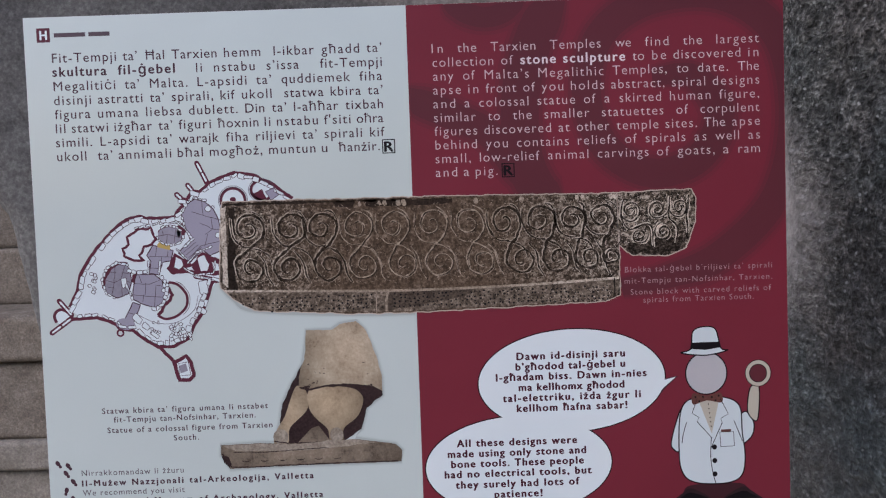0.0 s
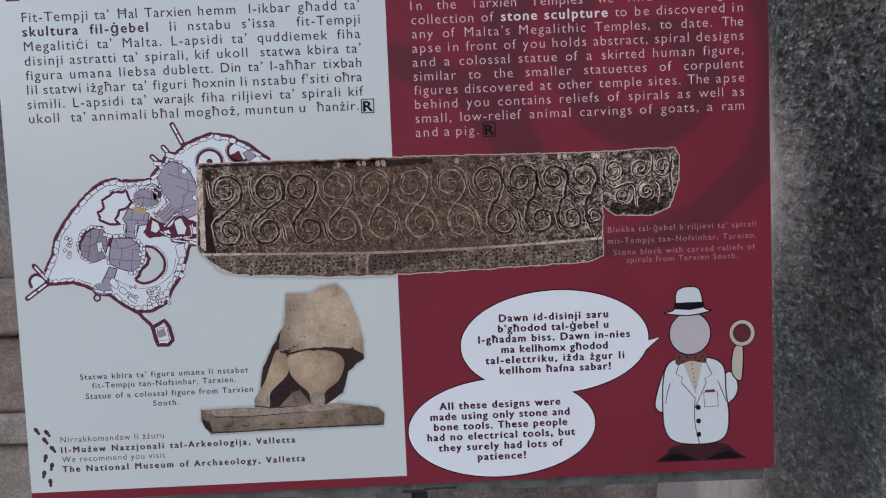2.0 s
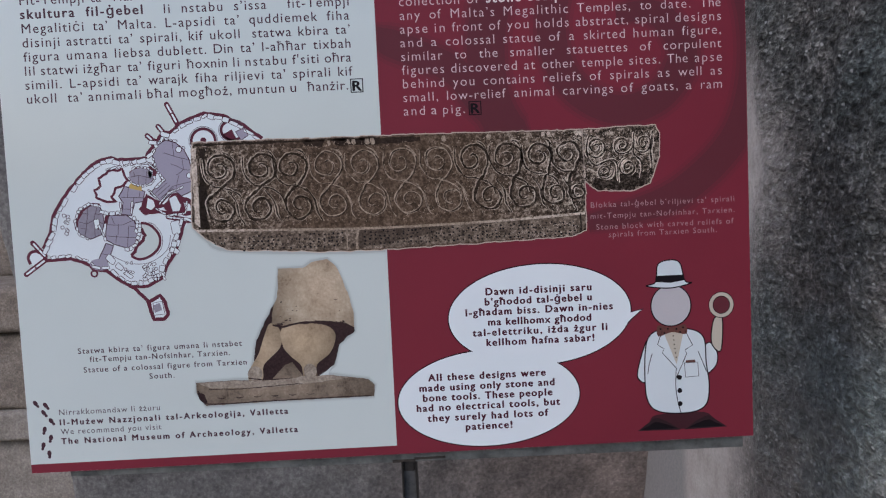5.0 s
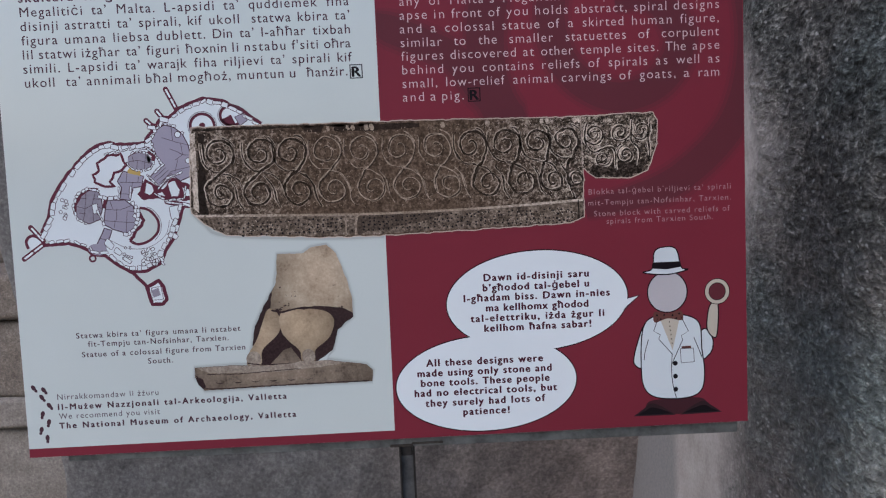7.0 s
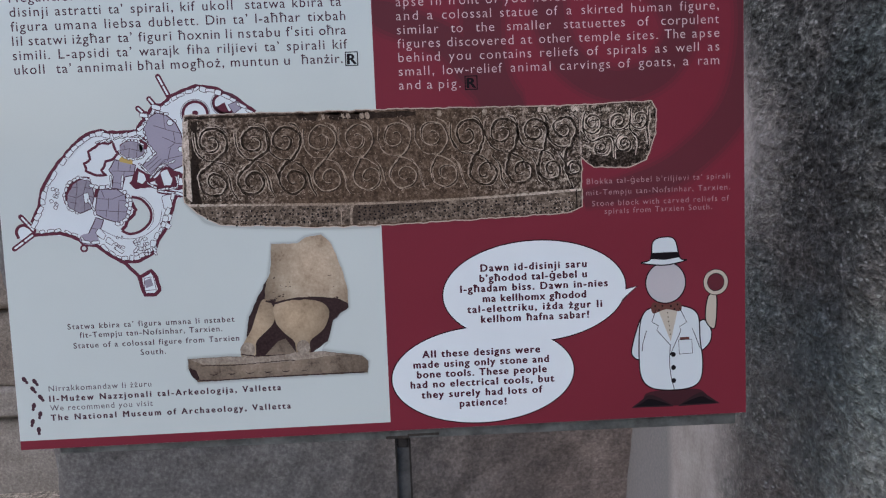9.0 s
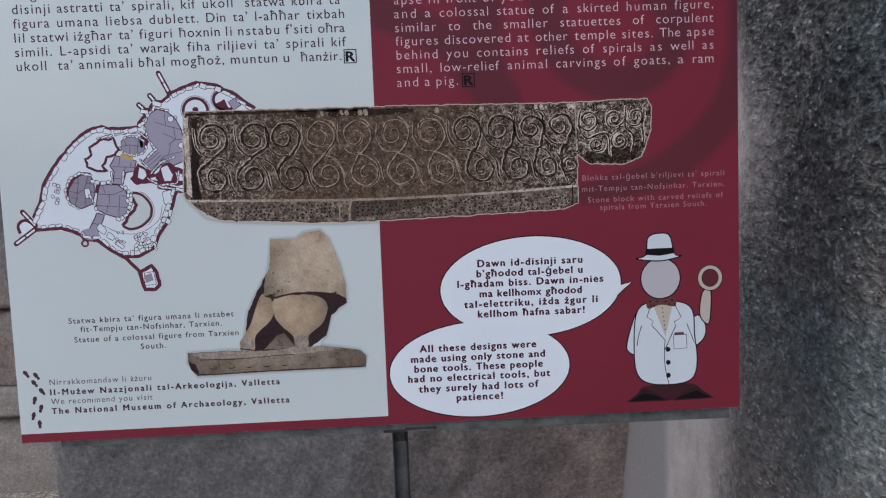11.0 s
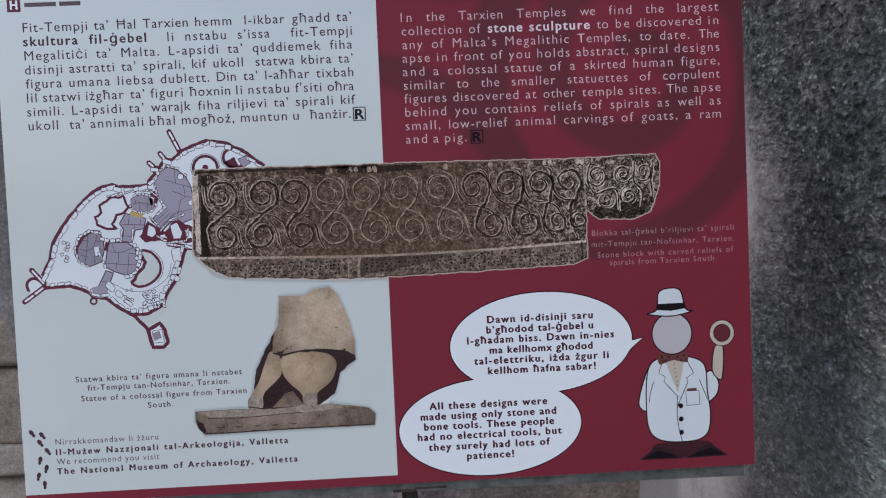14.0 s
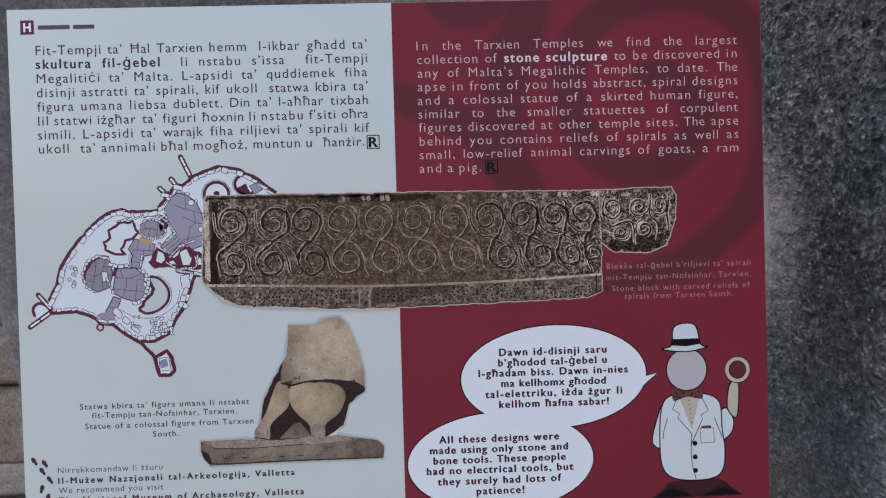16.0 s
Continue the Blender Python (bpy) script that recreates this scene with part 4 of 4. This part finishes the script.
# ---- printed photograph of the carved block ----
BLOCK = [(148, 261), (200, 261), (298, 260), (460, 257.5), (461, 215), (461, 176), (449, 171.5), (363, 169.5), (291, 168), (250, 168.5), (170, 174), (153, 184), (144, 193), (143.5, 202), (146, 240)]
TAIL = [(460, 257.5), (490, 258.5), (519, 258.5), (522.5, 252), (522, 233), (514, 212), (500, 206.5), (471, 207.5), (461, 216)]
block = fill("carved_block_picture", ragged(BLOCK, 0.9, 2.5), 8, STONE_PRINT, sign, "printed photograph of a brown carved stone block")
fill("block_end", ragged(TAIL, 0.9, 2.5), 8, STONE_PRINT, block)
stroke("cut_out_rim", ragged(BLOCK, 0.9, 2.5), 0.8, 9, STONE_RIM, block, True)
stroke("cut_out_rim", ragged(TAIL, 0.9, 2.5), 0.8, 9, STONE_RIM, block, True)
fill("block_edge_shade", ragged([(153, 256), (157.5, 255), (157, 189.5), (149, 190)], 1.6, 1.2), 9, STONE_GROOVE, block)
fill("block_edge_shade", ragged([(149, 259.6), (232, 259.3), (298, 258.6), (298, 257.2), (150, 257.8)], 0.9, 1.2), 9, STONE_GROOVE, block)
fill("block_edge_shade", ragged([(234, 258.6), (254, 258.6), (251, 252.6), (238, 254)], 0.7, 1.5), 9, STONE_GROOVE, block)
fill("block_edge_shade", ragged([(259, 258.6), (296, 258), (330, 257.6), (330, 254), (292, 252.8), (262, 253.5)], 0.9, 1.5), 9, STONE_GROOVE, block)
for u in (256, 272, 276, 287, 291, 348, 384, 428, 433, 455, 458):
    v = 259 - 0.008 * (u - 148)
    fill("block_chip", ragged([(u - 0.9, v), (u + 1.2, v), (u + 2.1, v - 3.6), (u, v - 4.6), (u - 1.6, v - 2.2)], 1.5, 0.9), 12, STONE_LIGHT, block)
fill("block_side", ragged([(146.5, 256), (151, 257), (150, 193), (146, 197)], 0.8, 2), 10, STONE_LIGHT, block)
fill("block_foot", ragged([(151, 189), (296, 185.5), (386, 186.5), (460, 189.5), (459, 177), (449, 173), (363, 171), (291, 169.5), (250, 170), (171, 175.5), (155, 184)], 0.5, 2.5), 9, STONE_FOOT, block)
stroke("block_ledge", smooth_line([(147, 190.5), (220, 188), (296, 186), (386, 187), (460, 190)], 14), 1.9, 12, STONE_LIGHT, block)
fill("foot_shade", ragged([(276, 185), (318, 185.2), (345, 185), (338, 180), (318, 177), (296, 173), (276, 170.5)], 1.2, 1.5), 10, STONE_SHADE, block)
stroke("block_notch_edge", [(267.3, 185.5), (267, 178), (266.6, 169)], 0.8, 13, STONE_LIGHT, block)
stroke("block_notch_edge", [(276.6, 186), (274.6, 178), (275, 169.5)], 1.9, 13, STONE_LIGHT, block)
stroke("block_corner", [(456.5, 190), (456.5, 176)], 1.0, 13, STONE_GROOVE, block)
for width, layer in ((7, 5), (4.5, 6), (2.4, 7)):
    stroke("soft_cut_out_edge", smooth_line([(145, 197), (145.5, 192), (154, 183), (171, 173.5), (250, 168), (291, 167.5), (297.5, 167.8)], 5), width, layer, HALO[layer - 5], block)
r = random.Random(30)
bm = bmesh.new()
for i in range(4):
    for k in range(78):
        u, v = 162 + 3.75 * k + r.uniform(-1.1, 1.1), 173.6 + 3.2 * i + r.uniform(-0.9, 0.9)
        if not 264 < u < 280 and u < 452 and v < 184.5 and (u > 182 or v > 178) and r.random() < 0.85:
            add_fill(bm, oval(u, v, r.uniform(0.6, 1.05), r.uniform(0.55, 0.95), 0, 7), 11)
tagged(part("drilled_hole", bm, BLACK, block), kind="stuff")


def carve(path, width, seed, lip=1.0, far_lip=0.8, cut=None):
    """One hand-cut groove: the dark cut, its lit edge above it, and here and there a lit edge below."""
    clean = []
    for p in path:
        if not clean or (Vector(p) - clean[-1]).length > 0.35:
            clean.append(Vector(p))
    pts = [p + Vector((noise.noise((p.x * 0.1, p.y * 0.1, seed)), noise.noise((p.x * 0.1, p.y * 0.1, seed + 9)))) * 1.3 for p in clean]
    n, rr = len(pts), random.Random(seed)
    bm = bmesh.new()
    add_stroke(bm, pts, width, 10, False, 0.45, 0.8)
    part("carved_groove", bm, cut or STONE_CUT, block)
    # a deep cut hides its lips but for their outer rims; on the worn stone the lips are all that shows
    bm, above = bmesh.new(), cut == STONE_WORN
    add_stroke(bm, [p + Vector((-0.55, 0.4)) * (width * 0.5 + 0.35) for p in pts], lip + (0.0 if above else 1.3), 11 if above else 9.8, False, 0.5, 1.2)
    a = 0
    while a < n - 4:
        b = min(n, a + rr.randint(10, 30))
        if rr.random() < far_lip:
            add_stroke(bm, [p + Vector((0.62, -0.42)) * (width * 0.5 + 0.5) for p in pts[a:b]], lip * rr.uniform(0.6, 1.0) + (0.0 if above else 0.9), 12 if above else 9.6, False, 0.7, 1.1)
        a = b + rr.randint(0, 6)
    part("carved_ridge", bm, STONE_LIGHT, block)


def coil(cx, cy, r0, r1, a_end, turns, way, n=64):
    out = []
    for i in range(n + 1):
        f = i / n
        t = radians(a_end) - way * 2 * math.pi * turns * (1 - f)
        q = r0 + (r1 - r0) * f
        out.append((cx + q * math.cos(t), cy + q * math.sin(t)))
    return out


TOPS, FEET = (168, 201, 225.5, 254, 282.5, 313, 342.5, 370.5, 398.5, 424, 447), (169, 199, 231.5, 259.5, 291, 320, 352.5, 384, 413, 437, 454.5)
for i, (cu, lc) in enumerate(zip(TOPS, FEET)):
    up, low, big = 237.6 + 0.06 * (i - 5) ** 2, 207 + 0.05 * i, 13.2 if i < 9 else 11.2
    top = coil(cu, up, 3.0, big, -35, 1.42, -1)
    foot = coil(lc, low, 3.0, big - 0.4 if i < 10 else 7.0, 145, 1.4, -1)
    link = smooth_line([top[-2], top[-1], ((cu + lc) / 2 + 1.5, (up + low) / 2 + 1.2), ((cu + lc) / 2 - 1.5, (up + low) / 2 - 1.2), foot[-1], foot[-2]], 6)[6:-6]
    # deep and dark at the block's left end, worn and pale in its middle, deep with bright lips at its right end
    worn = max(0.0, 1 - abs(i - 4.6) / 2.6)
    wide, lip, far, cut = 2.15 - 0.6 * worn, 1.0, 0.6 - 0.2 * worn, STONE_WORN if worn > 0.3 else STONE_CUT
    carve(top + link + foot[::-1], wide, i + 1, lip, far, cut)
    carve(smooth_line([(cu - 13.5, up + 9), (cu - 13, up - 4), (cu - 6, up - 13.5), (cu + 4, up - 14.5)], 6), wide * 0.65, i + 20, lip * 0.9, far, cut)
    if i < 10:
        carve(smooth_line([(lc + 5, low + 13.5), (lc + 11, low + 5), (lc + 13, low - 6), (lc + 17, low - 13)], 6), wide * 0.7, i + 40, lip * 0.9, far, cut)
        carve(smooth_line([(cu + 1, up - 15.5), (cu + 8, up - 17), (cu + 15, up - 22), (cu + 18, up - 29)], 6), wide * 0.6, i + 100, lip * 0.8, far, cut)
    carve(smooth_line([(cu + 4, up + 13.5), (cu + 9, up + 11), (cu + 13, up + 5)], 6), wide * 0.5, i + 60, lip * 0.8, far, cut)
for k, path in enumerate((coil(471, 243, 1.5, 9, 200, 1.8, -1), coil(492, 243, 1.5, 8.5, 20, 1.8, 1), coil(509, 244, 1.5, 8, 200, 1.6, -1), coil(477, 223, 1.5, 7, 20, 1.6, 1), coil(496, 225, 1.5, 7.5, 100, 1.7, -1),
                          smooth_line([(465, 252), (463, 236), (470, 228), (486, 232), (488, 214)], 6), smooth_line([(502, 253), (501, 238), (508, 228), (506, 216)], 6), smooth_line([(517, 254), (515, 240), (516, 224)], 6))):
    carve(path, 1.6, 80 + k)
rr = random.Random(77)
for name, ink, layer, count in (("stone_fleck", STONE_LIGHT, 9.2, 2600), ("stone_pock", STONE_GROOVE, 9.4, 3600)):
    bm = bmesh.new()
    while count:
        u, v = rr.uniform(158, 519), rr.uniform(172, 256)
        foot = v < 184.5
        if 184.5 <= v < 192 or (u > 457 and (v < 213 or u > 514)) or (foot and (u > 455 or 264 < u < 278 or u + v < 358)):
            continue
        if rr.random() < 0.9 - abs(u - 310) / 150 or (foot and ink is STONE_GROOVE):
            continue
        count -= 1
        t, q = rr.uniform(0, math.pi), rr.uniform(0.3, 1.2)
        d = Vector((math.cos(t), math.sin(t))) * q
        p = Vector((u, v))
        add_stroke(bm, [p - d, p + Vector((rr.uniform(-0.4, 0.4), rr.uniform(-0.4, 0.4))), p + d], rr.uniform(0.3, 0.65), layer, False, 0.6)
    tagged(part(name, bm, ink, block), kind="stuff")
fill("block_end_shade", ragged([(463, 216), (478, 219), (500, 221), (514, 220), (509, 211), (499, 208), (472, 209)], 3.0, 1.5), 9.5, STONE_CUT, block)

# ---- printed photograph of a broken stone figure, in plain shapes ----
figure = fill("stone_figure_picture", ragged([(206, 130), (196, 113), (189, 99), (186, 84), (184, 70), (193, 66), (236, 66), (242, 70), (251, 76), (256, 93), (269, 103), (268, 114), (206, 117)], 0.9, 2), 3, STATUE_DARK, sign, "printed photograph of a broken stone figure on a plinth")
fill("figure_skirt", ragged([(210, 157), (230, 156.5), (237, 161), (250, 163), (257, 156), (265, 135), (269, 117), (269, 106), (262, 110), (244, 113), (224, 112.5), (211, 110), (202, 112.5), (204, 126), (208, 134)], 0.7, 2), 4, STATUE_SKIRT, figure)
fill("figure_leg", smooth_line([(200, 112), (206, 111), (209.5, 103), (207.5, 92), (194, 79), (192, 67), (181, 67), (183, 77), (190, 88), (195, 101)], 5, True), 4, STATUE_SHIN, figure)
fill("figure_leg", smooth_line([(210, 108), (224, 111.5), (244, 109.5), (252, 104), (253, 97), (248, 86), (237, 77), (236, 67), (226, 67), (224, 77), (216, 85), (210, 94)], 5, True), 5, STATUE_THIGH, figure)
fill("figure_prop", [(200, 67), (211, 78), (217, 80), (226, 67)], 4, STATUE_BASE, figure)
fill("plinth_top", ragged([(140, 66.4), (171, 67), (202, 65.6), (226, 68), (247, 67.6), (262, 65), (240, 62.5), (205, 60.5), (170, 61), (150, 61.5)], 0.8, 1.5), 6.5, STATUE_TOP, figure)
for cx, w in ((186.5, 6), (231, 5.4)):
    fill("figure_ankle", ragged(oval(cx, 72, w, 6.2, 0, 22), 0.7, 1.2), 5.6, STATUE_TOP, figure)
plinth = fill("figure_plinth", ragged([(138, 67), (171, 67.5), (202, 66), (247, 68), (278, 63), (283, 58), (282, 48.5), (202, 48.5), (145, 47.5), (138, 59)], 0.6, 2), 6, STATUE_BASE, figure)
bm = bmesh.new()
add_stroke(bm, ragged([(148, 61), (175, 60), (200, 61), (226, 62)], 0.8, 2, False), 0.6, 7)
for i in range(6):
    add_stroke(bm, oval(158 + 14.5 * i, 55, 4.0, 2.2, 0, 14, 200, 335), 0.7, 7, False, 0.9, 0.8)
part("plinth_carving", bm, STATUE_DARK, figure)
fill("plinth_notch", ragged([(138.5, 58.5), (144, 57), (146, 51), (144.5, 48.5), (140, 54)], 1.0, 1.0), 6.8, STATUE_DARK, figure)
bm = bmesh.new()
rr = random.Random(5)
for _ in range(34):
    u, v = rr.choice((rr.uniform(206, 222), rr.uniform(206, 264))), 111 + 20 * rr.random() ** 3
    add_fill(bm, ragged(oval(u, v, rr.uniform(0.3, 1.5), rr.uniform(0.2, 0.5), rr.uniform(-50, 50), 9), 0.7, 0.4), 7 + 0.02 * _)
add_stroke(bm, ragged([(203, 111.5), (212, 109), (224, 111.8), (244, 112), (262, 109.5)], 0.8, 1.2, False), 1.3, 8)
add_stroke(bm, ragged([(181, 68.5), (193, 66.5)], 0.6, 1, False), 0.9, 8)
add_stroke(bm, ragged([(139, 60), (146, 49), (160, 48.4), (200, 49), (240, 49.2), (281, 49.2)], 0.5, 2, False), 0.9, 8)
part("figure_cracks", bm, STATUE_DARK, figure)
for width, layer in ((6.5, 0.4), (4.2, 0.8), (2.2, 1.2)):
    rim = [(138, 59), (138, 67), (171, 68), (182, 68), (186, 84), (189, 99), (196, 113), (206, 130), (209, 146), (210, 157), (230, 157), (237, 161.5), (250, 163.5), (257, 156), (265, 135), (269, 117), (269, 103), (256, 93), (251, 76), (246, 69), (278, 63), (283, 58), (282, 48.5), (202, 48.3), (145, 47.3)]
    stroke("soft_cut_out_edge", rim, width, layer, HALO[round(layer / 0.4) - 1], figure, True)

# ---- printed speech bubbles ----
UP, LOW = (420.3, 109, 74.5, 41.2, 1.0), (376, 42, 74.5, 39.8, 1.0)
for i, (cx, cy, rx, ry, t) in enumerate((UP, LOW)):
    fill("bubble_line", oval(cx, cy, rx + 0.9, ry + 0.9, t, 96), 2 + 0.1 * i, BLACK, board)
bubble = [fill("speech_bubble", oval(cx, cy, rx, ry, t, 96), k, BUBBLE, sign, "white printed speech bubble with dark lettering") for k, (cx, cy, rx, ry, t) in ((4, UP), (3, LOW))]
fill("bubble_line", [(491, 109), (494.5, 107.8), (505.6, 109.8), (496.5, 101.5), (489.5, 94)], 2.2, INK, board)
fill("bubble_tip", [(490, 108), (494, 106.8), (503.6, 108.9), (495.2, 102), (488, 95.2)], 5, BUBBLE, bubble[0])
for text, u0, u1, v in (("Dawn id-disinji saru", 377, 463, 127), ("b’għodod tal-ġebel u", 376, 463, 118.7), ("l-għadam biss. Dawn in-nies", 360, 480, 110.5),
                        ("ma kellhomx għodod", 378, 462, 102), ("tal-elettriku, iżda żgur li", 365, 475, 93.6), ("kellhom ħafna sabar!", 376, 464, 85.2)):
    lettering(text, u0, u1, v, 8.4, 6, WINE_INK, bubble[0], 0.38, False, 1.08)
for text, u0, u1, v in (("All these designs were", 327, 423, 58.4), ("made using only stone and", 319.5, 430, 50), ("bone tools. These people", 322, 428, 41.7),
                        ("had no electrical tools, but", 316.5, 434, 33.4), ("they surely had lots of", 325, 424, 24.7), ("patience!", 356, 394, 16.2)):
    lettering(text, u0, u1, v, 8.4, 6, WINE_INK, bubble[1], 0.38, False, 1.08)

# ---- printed emblem beside the bubbles, in plain shapes ----
emblem = fill("plain_emblem", smooth_line([(499, 7.5), (507, 13), (514, 20.5), (553, 21), (562, 13), (571, 8)], 5), 2, DEEP_WINE, sign, "plain printed emblem of a white coat and hat shapes")


for k, (grow, ink) in enumerate(((2.2, SOOT), (-0.4, BLACK))):
    for side in (-1, 1):
        c = 535 + side * 19
        fill("emblem_foot", smooth_line([(c - side * (15 + grow), 8.2 - 0.5 * grow), (c - side * 6, 12.5 + grow), (c + side * 3, 15 + 1.4 * grow), (c + side * 9, 12 + grow), (c + side * (16 + grow), 8.4 - 0.3 * grow)], 5), 2.3 + 0.3 * k + 0.05 * side, ink, emblem)


def outlined(name, pts, layer, material, width=1.0):
    fill(name, pts, layer, material, emblem)
    stroke("emblem_line", pts, width, layer + 1, BLACK, emblem, True)


outlined("emblem_sleeve", smooth_line([(508, 83), (503, 72), (499, 57), (500, 51), (506, 49), (511, 67)], 5, True), 3, COAT)
outlined("emblem_sleeve", smooth_line([(555, 54), (561, 56), (565, 62), (565, 71), (559, 79), (553, 72)], 5, True), 3, COAT)
outlined("emblem_coat", smooth_line([(507, 81), (518, 91.5), (540, 91.5), (554, 84), (556, 62), (558, 44), (556, 29), (548, 22.5), (533, 21), (517, 23), (508, 30), (505, 46)], 5, True), 5, COAT)
outlined("emblem_disc", oval(528, 111, 16.5, 17, 0, 40), 5, SKIN)
outlined("emblem_hat", smooth_line([(508, 128), (516, 131), (518, 145), (527, 148.5), (536, 146), (540, 131), (545.5, 129), (528, 125.5)], 5, True), 7, COAT)
fill("emblem_band", [(515.5, 131), (516.2, 136), (539, 136), (539.8, 131.5), (528, 129.8)], 9, BLACK, emblem)
fill("emblem_shirt", [(521, 90), (538, 90), (531.5, 62)], 7.5, CREAM, emblem)
fill("emblem_bow", smooth_line([(517, 95), (517, 86), (528, 89), (540, 87), (539, 95), (528, 93)], 4, True), 8, BOW, emblem)
for v in (51, 40, 29):
    fill("emblem_button", oval(533.5, v, 2.0, 2.1, 0, 18), 8, BLACK, emblem)
stroke("emblem_line", [(520, 90), (516, 79), (521.5, 75.5), (520, 72), (531.5, 58.5)], 0.6, 8, BLACK, emblem)
stroke("emblem_line", [(539, 90), (545, 77.5), (539, 74), (540, 70.5), (530.5, 50)], 0.6, 8.2, BLACK, emblem)
stroke("emblem_line", smooth_line([(531, 58.5), (530.3, 44), (531.5, 32), (534, 21.5)], 6), 0.6, 8.4, BLACK, emblem)
stroke("emblem_line", smooth_line([(511.5, 72), (508.5, 62), (507.5, 55)], 5), 0.6, 8, BLACK, emblem)
stroke("emblem_line", smooth_line([(549.5, 72), (553, 63), (556, 55)], 5), 0.6, 8, BLACK, emblem)
for k in range(6):
    fill("emblem_stud", oval(529.2 + 0.4 * k, 86 - 3.6 * k, 0.5, 0.6, 0, 8), 9, BLACK, emblem)
for u, v in ((519, 92), (522, 88.5), (525, 92), (532, 91.5), (535, 88.8), (537.5, 92.5)):
    fill("emblem_spot", oval(u, v, 0.8, 0.8, 0, 10), 9, BLACK, emblem)
stroke("emblem_line", [(538, 63), (549, 63), (549.5, 51.5), (538.5, 51)], 0.6, 8, BLACK, emblem, True)
fill("emblem_pocket_mark", [(539, 63), (547, 63.2), (547, 65.2), (539, 65)], 8, BOW, emblem)
outlined("emblem_handle", smooth_line([(563, 98), (570, 99), (569, 74), (565, 72), (560.5, 80)], 4, True), 5, CREAM)
fill("emblem_lens", oval(569.5, 109.6, 8, 8.3, 0, 30), 5.5, RED_DARK, emblem)
stroke("emblem_ring_line", oval(569.5, 109.6, 8.6, 8.9, 0, 36), 4.0, 6, BLACK, emblem, True)
stroke("emblem_ring", oval(569.5, 109.6, 8.6, 8.9, 0, 36), 2.8, 7, CREAM, emblem, True)
